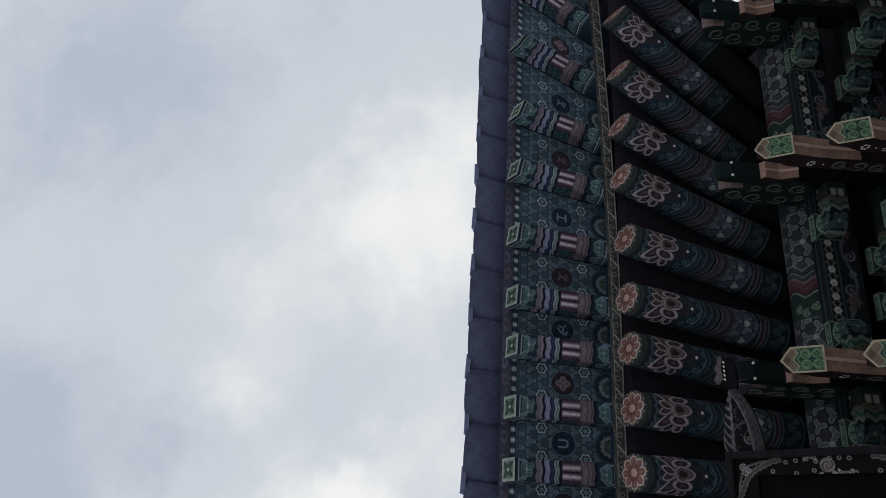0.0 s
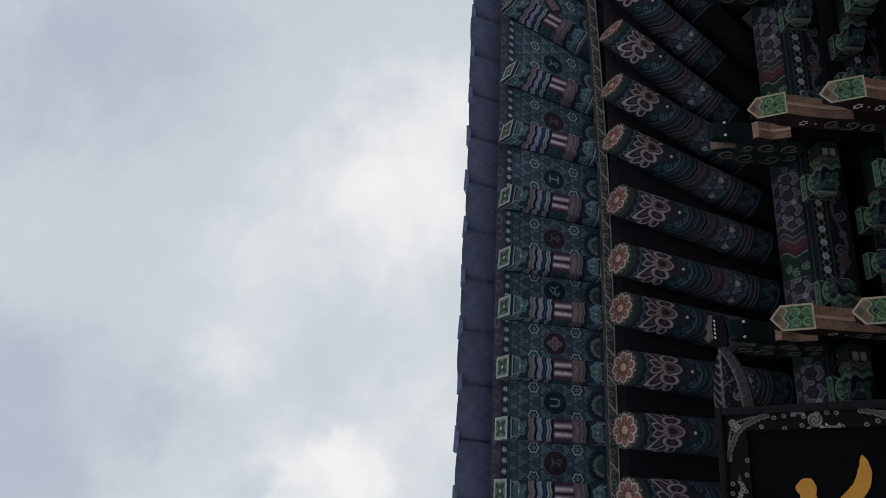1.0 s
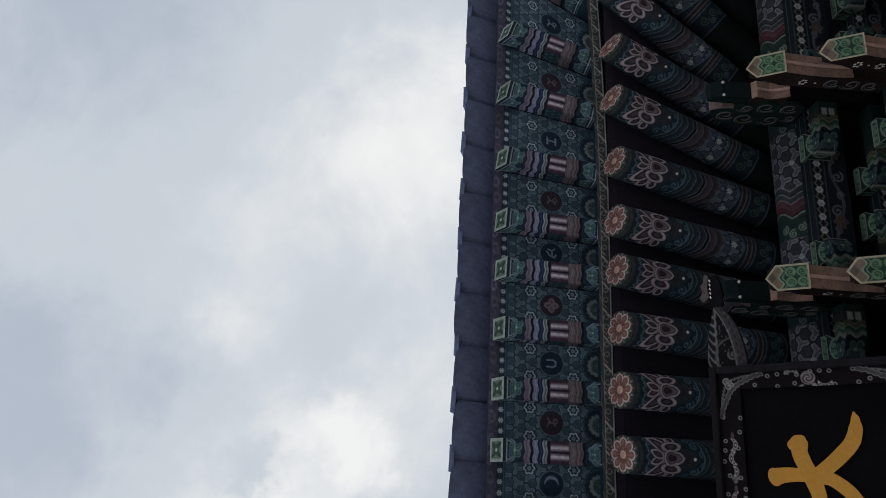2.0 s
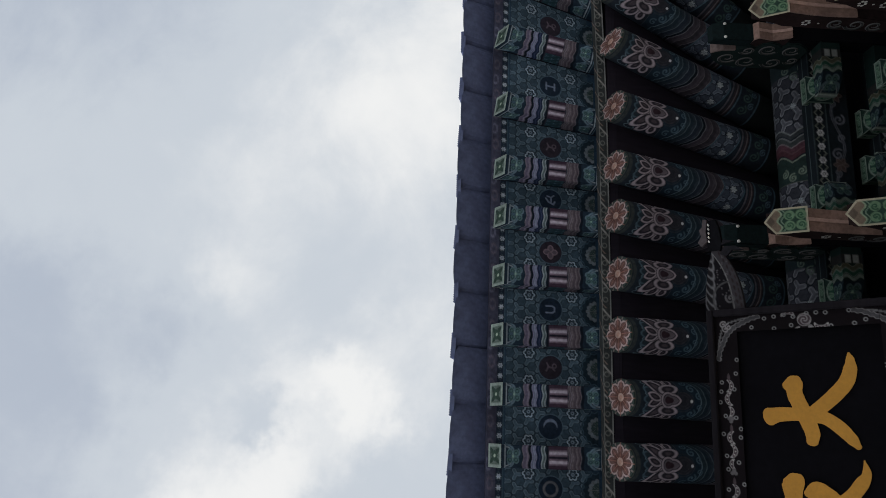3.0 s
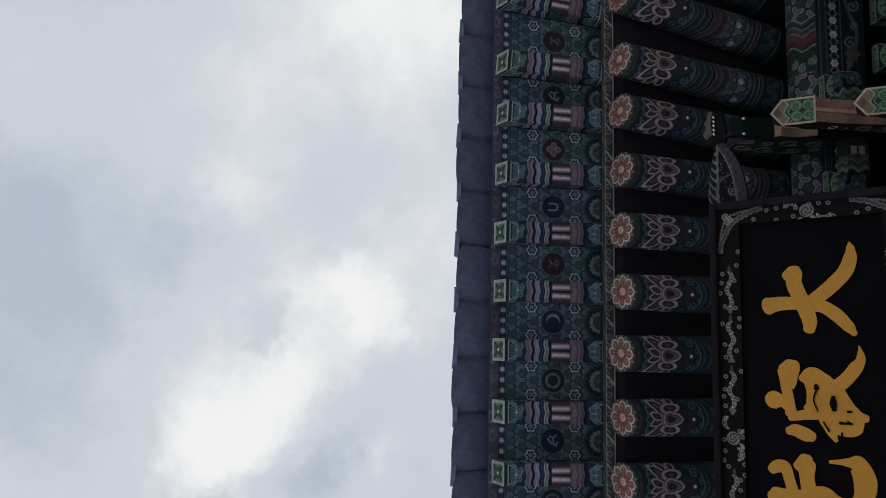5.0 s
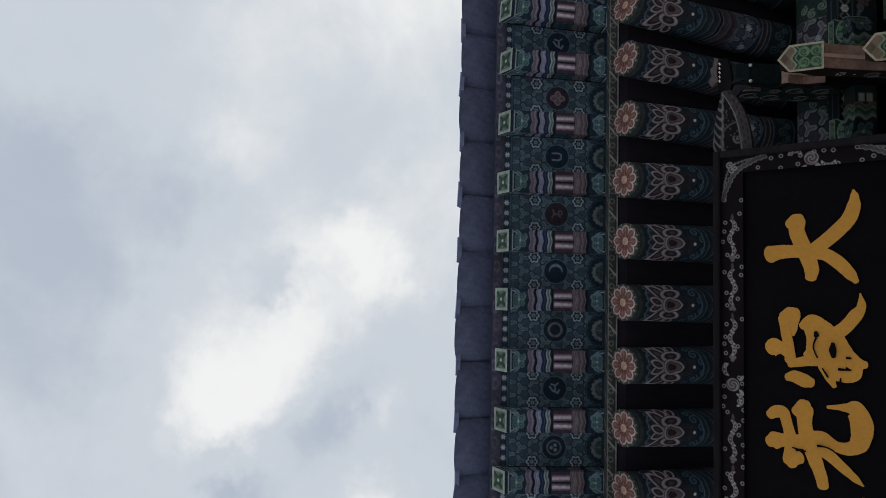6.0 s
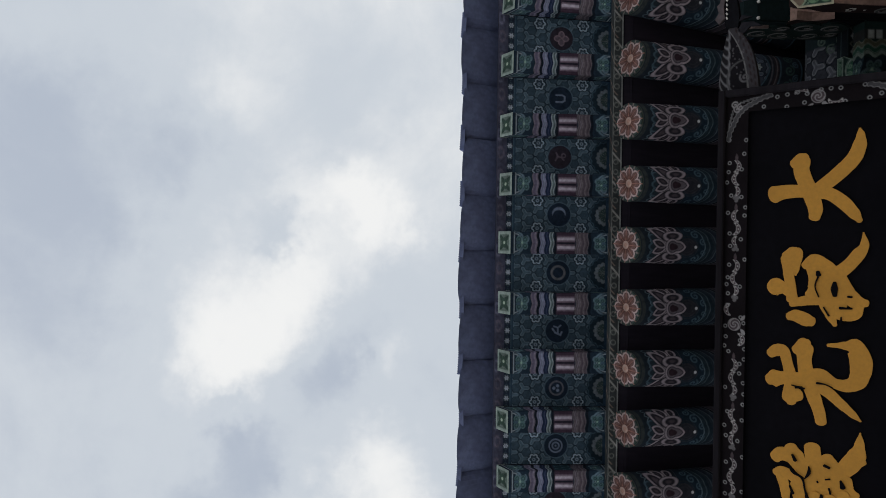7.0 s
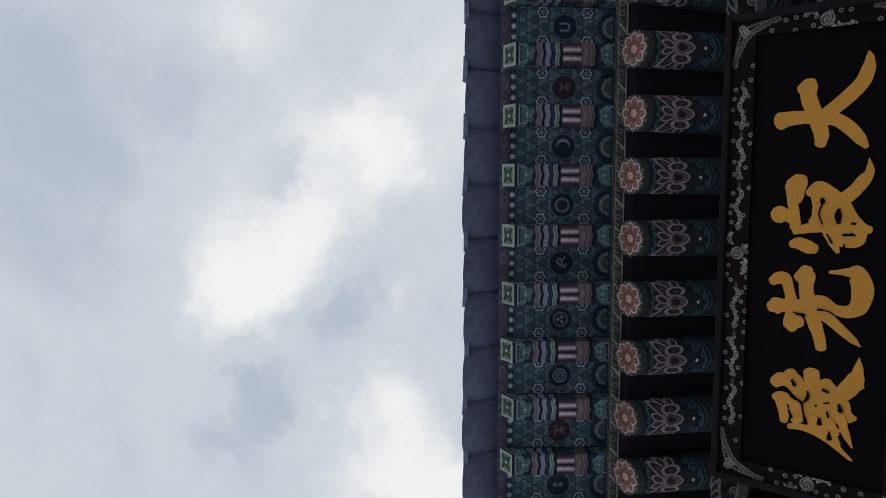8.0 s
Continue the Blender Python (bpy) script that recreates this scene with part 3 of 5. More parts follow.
def soffit_board(k):
    a, b = FLY_POSES[k], FLY_POSES[k + 1]
    step = 0.0044
    y0, y1 = 0.560, 1.245
    ca, cb = a.translation, b.translation
    da, db = a.to_3x3() @ Vector((0, 1, 0)), b.to_3x3() @ Vector((0, 1, 0))
    vs = np.arange(y0, y1, step)
    left = ca.x + (vs - ca.y) * da.x / da.y + FLY_W / 2 / da.y
    right = cb.x + (vs - cb.y) * db.x / db.y - FLY_W / 2 / db.y
    nu = max(8, int((right - left).mean() / step))
    S, V = np.meshgrid(np.linspace(0, 1, nu), vs)
    X = left[:, None] * (1 - S) + right[:, None] * S
    U = (S - 0.5) * (right - left)[:, None]
    cv = Canvas(U, V, (0.032, 0.058, 0.082), step)
    mid = 0.905
    body = np.maximum(0.628 - V, V - 1.16)
    cv.fill(body, (0.052, 0.082, 0.100))
    cv.lattice(0.080, (0.022, 0.036, 0.046), 0.031, clip=body, v0=mid + 0.023, reach=0.64)
    cv.lattice(0.080, (0.155, 0.210, 0.232), 0.0225, clip=body, v0=mid + 0.023, reach=0.60)
    cv.lattice(0.080, (0.085, 0.130, 0.152), 0.0135, clip=body, v0=mid + 0.023, reach=0.60)
    for s in (-1, 1):
        for k2 in (-1, 1):
            ru, rv = U - k2 * 0.086, V - mid - s * 0.136
            rr, ra = np.hypot(ru, rv), np.arctan2(ru, rv)
            scallop = rr - 0.023 - 0.010 * np.abs(np.cos(3 * ra))
            cv.fill(scallop - 0.011, (0.016, 0.026, 0.036))
            cv.line(scallop, 0.0085, (0.42, 0.50, 0.52))
            cv.fill(scallop + 0.010, (0.05, 0.075, 0.09))
            cv.line(rr - 0.008, 0.005, (0.30, 0.37, 0.40))
    cv.fill(cv.disc(0, mid, 0.078), (0.11, 0.165, 0.195))
    cv.fill(cv.disc(0, mid, 0.073), (0.017, 0.028, 0.044))
    kind = EMBLEMS[k]
    if kind in ("red", "cross"):
        cv.fill(cv.disc(0, mid, 0.072), (0.036, 0.028, 0.036))
    symbol(cv, kind, 0.0, mid)
    # strip of small flowers at the outer edge
    cv.fill(V - 0.612, (0.022, 0.030, 0.046))
    cv.line(V - 0.614, 0.006, TEAL)
    cv.line(V - 0.568, 0.006, (0.10, 0.09, 0.12))
    for k2 in range(-3, 4):
        uu = k2 * 0.064
        cv.line(np.abs(U - uu) + np.abs(V - 0.591) - 0.026, 0.004, (0.06, 0.10, 0.10))
        cv.flower(uu, 0.591, 0.0165, 6, (0.42, 0.45, 0.46), DEEP)
    # half rosette against the batten
    edge = 1.20
    rad, ang = np.hypot(U, V - edge), np.arctan2(U, edge - V)
    cv.fill(np.maximum(rad - 0.105, V - edge), (0.022, 0.036, 0.044))
    cv.line(np.where(V < edge, rad - 0.098 - 0.004 * np.cos(ang * 16), 1.0), 0.007, TEAL)
    cv.fill(np.where(V < edge, rad - 0.060 - 0.008 * np.abs(np.cos(ang * 7)), 1.0), (0.18, 0.20, 0.20))
    cv.fill(np.where(V < edge, rad - 0.040 - 0.006 * np.abs(np.cos(ang * 7)), 1.0), (0.05, 0.075, 0.065))
    cv.line(np.where(V < edge, np.abs(np.sin(ang * 7)) * rad, 1.0), 0.008, (0.16, 0.17, 0.15), clip=rad - 0.06)
    Z = np.full_like(X, BOARD_Z)
    pts = np.stack([X, V, Z], -1)
    # turned down edges give the board its thickness
    back = pts[[0, -1]] + np.array([0, 0, 0.025])
    pts = np.concatenate([back[:1], pts, back[1:]])
    cols = np.concatenate([cv.c[:1], cv.c, cv.c[-1:]])
    ob = painted_grid("soffit_board", pts[:, ::-1], cols[:, ::-1], M_PAINT, haze_tint=BOARD_HAZE_TINT)
    names = {"arch": "arch", "bars": "crossbar", "ring": "ring", "rings": "double ring", "three": "three-dot", "crescent": "crescent", "cross": "four-petal",
             "dots": "two-dot", "brush": "brushed", "red": "red brushed", "ink": "brushed"}
    tagged(ob, f"dark teal soffit board with three-armed lattice and {names[kind]} emblem", "soffit board", "painted boards between flying rafters")


for k in range(len(FLY_POSES) - 1):
    soffit_board(k)


# ---------------------------------------------------------------- battens and dark boards above the rafters
def painted_bar(name, x0, x1, y0, y1, z0, z1, paint, label, category, step=0.006, bend=None):
    """A long square bar whose outer and lower faces carry a pattern running along it."""
    us = np.arange(x0, x1, step)
    ny, nz = max(4, int((y1 - y0) / step)), max(4, int((z1 - z0) / step))
    py = np.concatenate([np.full(nz, y0), np.linspace(y0, y1, ny)[1:], [y1]])
    pz = np.concatenate([np.linspace(z1, z0, nz), np.full(ny - 1, z0), [z1]])
    pw = np.concatenate([np.linspace(-(z1 - z0), 0, nz), np.linspace(0, y1 - y0, ny)[1:], [y1 - y0 + 0.1]])
    Wd, U = np.meshgrid(pw, us)
    Y, X = np.meshgrid(py, us)
    Z, _ = np.meshgrid(pz, us)
    cv = Canvas(U, Wd, DEEP, step)
    paint(cv)
    ob = painted_grid(name, np.stack([X, Y + (bend(X) if bend else 0), Z], -1)[::-1], cv.c[::-1], M_PAINT, None, closed=True, caps=True)
    return tagged(ob, label, category, kind="structure")


def paint_batten(cv):
    cv.fill(cv.u * 0 - 1, (0.036, 0.040, 0.038))
    k = np.round(cv.u / 0.17)
    lu = cv.u - k * 0.17
    for s in (-1, 1):
        cv.line(np.hypot(lu - s * 0.03, cv.v - 0.02) - 0.014, 0.005, (0.17, 0.17, 0.15))
    cv.line(lu * 0.8 + (cv.v - 0.02) * 0.9 - 0.05, 0.012, (0.26, 0.25, 0.22))
    cv.line(lu * 0.8 + (cv.v - 0.02) * 0.9 + 0.062, 0.008, (0.20, 0.15, 0.12))
    cv.fill(np.abs(cv.v - 0.0525) - 0.003, (0.36, 0.36, 0.33))
    cv.fill(0.0575 - cv.v, (0.02, 0.02, 0.02))
    cv.line(cv.v + 0.001, 0.006, (0.22, 0.22, 0.19))


def eave_bend(x):
    return -0.022 * np.clip(x - 2.0, 0, None) ** 1.6


painted_bar("rafter_batten", X_LEFT, X_RIGHT, 1.180, 1.236, 6.010, 6.082, paint_batten, "grey-green batten with pale scrolls along the rafter ends", "batten", 0.005, eave_bend)


def paint_edge_batten(cv):
    cv.fill(cv.u * 0 - 1, (0.060, 0.062, 0.092))
    k = np.round(cv.u / 0.36)
    lu = cv.u - k * 0.36
    cv.line(np.hypot(lu * 0.55, cv.v - 0.012) - 0.017, 0.006, (0.17, 0.17, 0.23))
    for s in (-1, 1):
        cv.line(np.hypot((lu - s * 0.11) * 0.5, cv.v - 0.02) - 0.016, 0.006, (0.14, 0.12, 0.15))


painted_bar("eave_batten", X_LEFT, X_RIGHT, 0.515, 0.572, BOARD_Z - 0.004, BOARD_Z + 0.07, paint_edge_batten, "dark bluish batten under the tile edge", "batten", 0.008)
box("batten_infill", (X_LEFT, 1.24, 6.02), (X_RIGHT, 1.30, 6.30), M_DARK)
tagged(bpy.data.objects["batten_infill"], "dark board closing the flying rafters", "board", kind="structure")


def rafter_boards():
    """Dark sheathing boards that lie on the rafters, one board to each gap."""
    for k in range(len(RAFTERS) - 1):
        (x0, a0, _), (x1, a1, _) = RAFTERS[k], RAFTERS[k + 1]
        rows = []
        for d in (0.03, 0.9, 1.75):
            z = RAFTER_Z + math.tan(radians(RAFTER_SLOPE)) * d + 0.115
            rows.append(((x0 - math.tan(radians(a0)) * d, RAFTER_Y + d, z), (x1 - math.tan(radians(a1)) * d, RAFTER_Y + d, z)))
        verts = [p for row in rows for p in row] + [(p[0], p[1], p[2] + 0.03) for row in rows for p in row]
        faces = [(0, 2, 3, 1), (2, 4, 5, 3), (6, 7, 9, 8), (8, 9, 11, 10), (0, 1, 7, 6), (4, 10, 11, 5), (0, 6, 8, 2), (2, 8, 10, 4), (1, 3, 9, 7), (3, 5, 11, 9)]
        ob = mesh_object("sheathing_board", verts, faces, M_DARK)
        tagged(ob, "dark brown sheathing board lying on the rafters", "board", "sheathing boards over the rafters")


rafter_boards()


# ---------------------------------------------------------------- roof tiles
TILE = 0.352


def arc_sheet(x, y0, y1, z0, half, sag, thick, n=8, lip=0.0, slope=0.42):
    """A curved tile: half its width, sag below (or above) its rims, running up the roof from y0 to y1."""
    verts, faces = [], []
    for y in (y0, y1):
        for t in (0, thick):
            for i in range(n + 1):
                s = -1 + 2 * i / n
                verts.append((x + s * half, y, z0 + (y - y0) * slope - sag * (1 - s * s) + t))
    m = n + 1
    for i in range(n):
        faces.append((i, i + 1, 2 * m + i + 1, 2 * m + i))
        faces.append((m + i, 3 * m + i, 3 * m + i + 1, m + i + 1))
        faces.append((i, m + i, m + i + 1, i + 1))
        faces.append((2 * m + i, 2 * m + i + 1, 3 * m + i + 1, 3 * m + i))
    faces += [(0, 2 * m, 3 * m, m), (n, m + n, 3 * m + n, 2 * m + n)]
    return verts, faces


def drip_lip(x, y, z0, half, sag, n=14):
    """The lip that hangs under the front of a drip tile; its lower edge bulges outwards."""
    verts, faces = [], []
    for dy in (0.0, 0.40):
        for i in range(n + 1):
            s = -1 + 2 * i / n
            top = z0 - sag * (1 - s * s)
            drop = 0.030 + 0.062 * (1 - s * s * abs(s))
            # the back runs up the roof under the tile
            rise = dy * 0.42
            low = (y - 0.50 * drop, top - drop) if not dy else (y + dy, top + rise - 0.012)
            verts += [(x + s * half, y + dy, top + rise + 0.02), (x + s * half, *low)]
    m = 2 * (n + 1)
    for i in range(n):
        a = 2 * i
        faces += [(a, a + 1, a + 3, a + 2), (m + a, m + a + 2, m + a + 3, m + a + 1), (a + 1, m + a + 1, m + a + 3, a + 3), (a, a + 2, m + a + 2, m + a)]
    faces += [(0, m, m + 1, 1), (2 * n, 2 * n + 1, m + 2 * n + 1, m + 2 * n)]
    return verts, faces


def serrated_end(half, teeth=11):
    """The end plate of a cap tile: leaning out, with a row of small beads along its lower edge."""
    bm = bmesh.new()
    rows = []
    for k in range(teeth * 2 + 1):
        s = -1 + k / teeth
        out = 0.0055 if k % 2 else 0.0
        low, high = -0.068 - 0.012 * (1 - s * s), 0.03 + 0.05 * math.sqrt(max(0.0, 1 - s * s))
        rows.append([bm.verts.new(c) for c in ((s * half, 0.0, high), (s * half, -0.030 - out, low), (s * half, -0.004, low - 0.006), (s * half, 0.02, high))])
    for a, b in zip(rows[:-1], rows[1:]):
        for i in range(4):
            bm.faces.new((a[i], b[i], b[(i + 1) % 4], a[(i + 1) % 4]))
    bm.faces.new(rows[0])
    bm.faces.new(rows[-1][::-1])
    bmesh.ops.recalc_face_normals(bm, faces=bm.faces[:])
    return bm


def build_roof():
    roof = new("roof")
    tagged(roof, "dark grey clay tile roof edge with drip tiles and round caps", "roof", kind="structure")
    r = random.Random(8)
    n = int((X_RIGHT - X_LEFT) / TILE)
    y0, z0 = 0.334, 6.335
    field_v, field_f = [], []
    vv, ff = arc_sheet(0, 0, 0.42, 0, TILE * 0.507, 0.03, 0.02)
    lip_v, lip_f = drip_lip(0, 0, 0, TILE * 0.507, 0.03)
    tile_me = mesh_object("drip_tile", vv, ff, M_TILE, roof)
    lip_me = mesh_object("lip", lip_v, lip_f, M_TILE, tile_me)
    # round cap tile with disc end
    cap_v, cap_f = arc_sheet(0, 0, 0.42, 0, 0.075, -0.075, 0.018, 8)
    cap_me = mesh_object("cap_tile", cap_v, cap_f, M_TILE, roof)
    part("end_plate", serrated_end(0.080), M_TILE, cap_me)
    for k in range(n + 1):
        x = X_LEFT + 0.11 + k * TILE
        dy, dz = r.uniform(-0.010, 0.010), r.uniform(-0.006, 0.006)
        mt = pose(x, y0 + dy, z0 + dz, 0, 0, 1.2 + r.uniform(-1.8, 1.8))
        mc = pose(x + TILE / 2, y0 - 0.010 + r.uniform(-0.008, 0.008), z0 + 0.006, 0, 0, 1.5 + r.uniform(-2.0, 2.0))
        if k == 0:
            tile_me.matrix_basis, cap_me.matrix_basis = mt, mc
        else:
            copy_thing(tile_me, mt)
            copy_thing(cap_me, mc)
        for course in range(1, 13):
            ya = y0 + 0.02 + course * 0.38
            za = z0 + 0.012 + (ya - y0) * 0.42
            for vs, fs, ox, oz in ((vv, ff, 0, 0), (cap_v, cap_f, TILE / 2, 0.03)):
                base = len(field_v)
                field_v += [(v[0] + x + ox, v[1] + ya, v[2] + za + oz) for v in vs]
                field_f += [tuple(i + base for i in f) for f in fs]
    field = mesh_object("tile_field", field_v, field_f, M_TILE, roof, "courses of grey tiles up the slope")
    field["kind"] = "stuff"
    # bedding under the tiles
    verts = [(X_LEFT, 0.54, 6.300), (X_RIGHT, 0.54, 6.300), (X_RIGHT, 5.3, 8.30), (X_LEFT, 5.3, 8.30)]
    verts += [(v[0], v[1], v[2] - 0.03) for v in verts]
    mesh_object("bedding", verts, [(0, 1, 2, 3), (7, 6, 5, 4), (0, 4, 5, 1), (1, 5, 6, 2), (2, 6, 7, 3), (3, 7, 4, 0)], M_DARK, roof)


build_roof()


# ---------------------------------------------------------------- purlin and beam under the rafters
def paint_purlin(cv):
    """u along the purlin, v round it; the pattern repeats from bracket to bracket."""
    cv.fill(cv.u * 0 - 1, (0.016, 0.026, 0.028))
    for x0 in BRACKETS:
        for s in (-1, 1):
            c = x0 + s * 0.31
            cell = np.abs(cv.u - c) - 0.21
            cv.fill(cell, (0.014, 0.018, 0.024))
            cv.fill(cell, (0.035, 0.037, 0.045))
            cv.lattice(0.105, (0.008, 0.010, 0.014), 0.042, clip=cell, u0=c, v0=0.02, reach=0.62)
            cv.lattice(0.105, (0.20, 0.205, 0.215), 0.030, clip=cell, u0=c, v0=0.02, reach=0.58)
            cv.lattice(0.105, (0.085, 0.088, 0.098), 0.018, clip=cell, u0=c, v0=0.02, reach=0.58)
            for q in (-0.11, 0.0, 0.11):
                cv.flower(c + q, 0.02 + 0.06 * (1 if q else -1), 0.02, 6, PALE, DEEP)
            # scalloped grey and red bands beyond the lattice
            scal = 0.030 * np.abs(np.cos(cv.v * 22)) + 0.25 * np.abs(cv.v + 0.04)
            for n2, col in ((0.50, (0.17, 0.18, 0.17)), (0.508, (0.03, 0.034, 0.036)), (0.535, BLACKISH), (0.545, (0.15, 0.155, 0.15)), (0.552, (0.035, 0.042, 0.04)),
                            (0.585, (0.16, 0.13, 0.135)), (0.592, (0.075, 0.032, 0.04)), (0.625, (0.10, 0.05, 0.055)), (0.632, (0.06, 0.022, 0.028)), (0.665, BLACKISH),
                            (0.675, (0.17, 0.20, 0.15)), (0.684, (0.016, 0.03, 0.026))):
                cv.fill(np.maximum(n2 - scal - (cv.u - x0) * s, (cv.u - x0) * s - (0.80 if s < 0 else 0.45)), col)
            for k in range(5):
                if s < 0:
                    cv.line(cv.spiral(x0 - 0.735 - 0.035 * (k % 2), -0.13 + 0.055 * k, 0.027, 1.5, -1 if k % 2 else 1, 0.4), 0.009, (0.15, 0.19, 0.14))
                cv.line(cv.spiral(x0 + s * (0.07 + 0.05 * (k % 2)), -0.07 + 0.05 * k, 0.028, 1.4, s, 0.4), 0.008, (0.11, 0.15, 0.12))


def paint_flower_beam(cv):
    """White flowers in dark lozenges on the outer side, scrolls underneath."""
    cv.fill(cv.u * 0 - 1, (0.010, 0.014, 0.017))
    mid = 0.042
    k = np.round(cv.u / 0.085)
    lu = cv.u - k * 0.085
    ang, rad = np.arctan2(lu, cv.v - mid), np.hypot(lu, cv.v - mid)
    cv.line(np.abs(np.abs(lu) - 0.0425) + np.abs(cv.v - mid) - 0.026, 0.010, (0.15, 0.165, 0.13))
    cv.fill(np.abs(lu) + np.abs(cv.v - mid) - 0.033, BLACKISH)
    for q in range(6):
        a = q * math.pi / 3
        cv.fill(np.hypot(lu - 0.0145 * math.sin(a), cv.v - mid - 0.0145 * math.cos(a)) - 0.0078, (0.50, 0.50, 0.48))
    cv.fill(rad - 0.0065, (0.42, 0.42, 0.40))
    cv.line(rad - 0.0085, 0.0035, (0.06, 0.06, 0.06))
    for v in (-0.06, 0.002, 0.086):
        cv.line(cv.v - v, 0.006, (0.06, 0.085, 0.085))
    # a running vine with curled ends and brown lotus flowers between
    wave = 0.150 + 0.030 * np.sin(cv.u * 2 * math.pi / 0.44)
    cv.line(cv.v - wave, 0.017, (0.105, 0.112, 0.125), clip=0.095 - cv.v)
    cv.line(cv.v - wave, 0.006, (0.04, 0.045, 0.052), clip=0.095 - cv.v)
    for k in range(int(X_LEFT / 0.22), int(X_RIGHT / 0.22) + 1):
        c, up = k * 0.22 + 0.11, 1 if k % 2 else -1
        cv.line(cv.spiral(c - 0.045, 0.150 + up * 0.012, 0.036, 1.3, up, 0.6), 0.011, (0.125, 0.13, 0.145))
        cv.line(cv.spiral(c + 0.060, 0.150 - up * 0.022, 0.026, 1.2, -up, 3.4), 0.009, (0.10, 0.105, 0.115))
        if k % 2:
            for a in (0, 60, 120, 180, 240, 300):
                cv.fill(cv.petal(c + 0.11, 0.150, a, 0.046, 0.026), (0.075, 0.052, 0.046))
                cv.line(cv.petal(c + 0.11, 0.150, a, 0.046, 0.026), 0.004, (0.12, 0.095, 0.085))


BRACKETS = [-2.42, -1.19, 0.04, 1.27, 2.50, 3.73, 4.96]


def build_purlin():
    step = 0.0055
    r, cy, cz = 0.170, 2.425, 5.800
    us = np.arange(X_LEFT, X_RIGHT, step)
    ang = np.radians(np.concatenate([np.arange(-130, 41, 2.0), np.arange(55, 220, 15)]))
    A, U = np.meshgrid(ang, us)
    cv = Canvas(U, (A + 0.6) * r, DEEP, step)
    paint_purlin(cv)
    pts = np.stack([U, cy + np.sin(A) * r, cz - np.cos(A) * r], -1)
    ob = painted_grid("purlin", pts, cv.c, M_PAINT, None, closed=True, caps=True, smooth=True)
    tagged(ob, "round purlin painted with lattice and red arcs under rafters", "purlin", kind="structure")


build_purlin()
painted_bar("flower_beam", X_LEFT, X_RIGHT, 2.326, 2.550, 5.540, 5.640, paint_flower_beam, "dark beam painted with a row of white flowers", "beam", 0.006)
painted_bar("inner_beam", X_LEFT, X_RIGHT, 2.700, 2.920, 5.500, 5.600, paint_flower_beam, "dark inner beam painted with white flowers", "beam", 0.006)


# ---------------------------------------------------------------- brackets
def prism(profile, half, bevel=0.006):
    """A board cut to a profile in y and z, as thick as twice half along the eaves."""
    bm = bmesh.new()
    vs = [bm.verts.new((-half, y, z)) for y, z in profile]
    f = bm.faces.new(vs)
    ext = bmesh.ops.extrude_face_region(bm, geom=[f])
    for v in [g for g in ext["geom"] if isinstance(g, bmesh.types.BMVert)]:
        v.co.x = half
    bmesh.ops.recalc_face_normals(bm, faces=bm.faces[:])
    if bevel:
        edges = [e for e in bm.edges if abs(e.verts[0].co.x - e.verts[1].co.x) < 1e-6]
        bmesh.ops.bevel(bm, geom=edges, offset=bevel, segments=2, affect="EDGES", clamp_overlap=True)
    return bm


def strip(line, half, thick):
    """A thin band laid along a line in y and z, as wide as twice half."""
    bm = bmesh.new()
    last = None
    for y, z in line:
        row = [bm.verts.new(c) for c in ((-half, y, z - 0.005), (half, y, z - 0.005), (half, y, z - 0.005 + thick), (-half, y, z - 0.005 + thick))]
        if last:
            for i in range(4):
                bm.faces.new((last[i], last[(i + 1) % 4], row[(i + 1) % 4], row[i]))
        else:
            bm.faces.new(row[::-1])
        last = row
    bm.faces.new(last)
    bmesh.ops.recalc_face_normals(bm, faces=bm.faces[:])
    return bm


def plate_paint(u, v, w, h):
    """Pale-rimmed plate with green whorls and an ochre point."""
    cv = Canvas(u, v, (0.42, 0.38, 0.28), 0.0035)
    shape = np.maximum(np.abs(u) - w / 2, v - h)
    shape = np.maximum(shape, np.abs(u) * 0.75 - v * 0.95)
    cv.fill(shape + 0.011, (0.185, 0.140, 0.105))
    cv.fill(np.maximum(shape + 0.011, v - h * 0.20 - 0.010 * np.cos(u * 90)), (0.115, 0.088, 0.070))
    wave = v - h * 0.34 + 0.010 * np.cos(u * 90)
    cv.fill(np.maximum(shape + 0.011, -wave), (0.26, 0.34, 0.23))
    cv.fill(np.maximum(shape + 0.011, -wave + 0.008), (0.026, 0.055, 0.04))
    cv.fill(np.maximum(shape + 0.011, -wave + 0.019), (0.20, 0.28, 0.21))
    cv.fill(np.maximum(shape + 0.011, -wave + 0.025), (0.026, 0.055, 0.04))
    for s in (-1, 1):
        for t in (0.58, 0.84):
            cv.fill(cv.disc(s * 0.027, h * t, 0.0255), (0.14, 0.23, 0.14))
            cv.line(cv.spiral(s * 0.026, h * t, 0.017, 1.2, s, 0.6), 0.007, (0.03, 0.08, 0.05))
    return cv.c


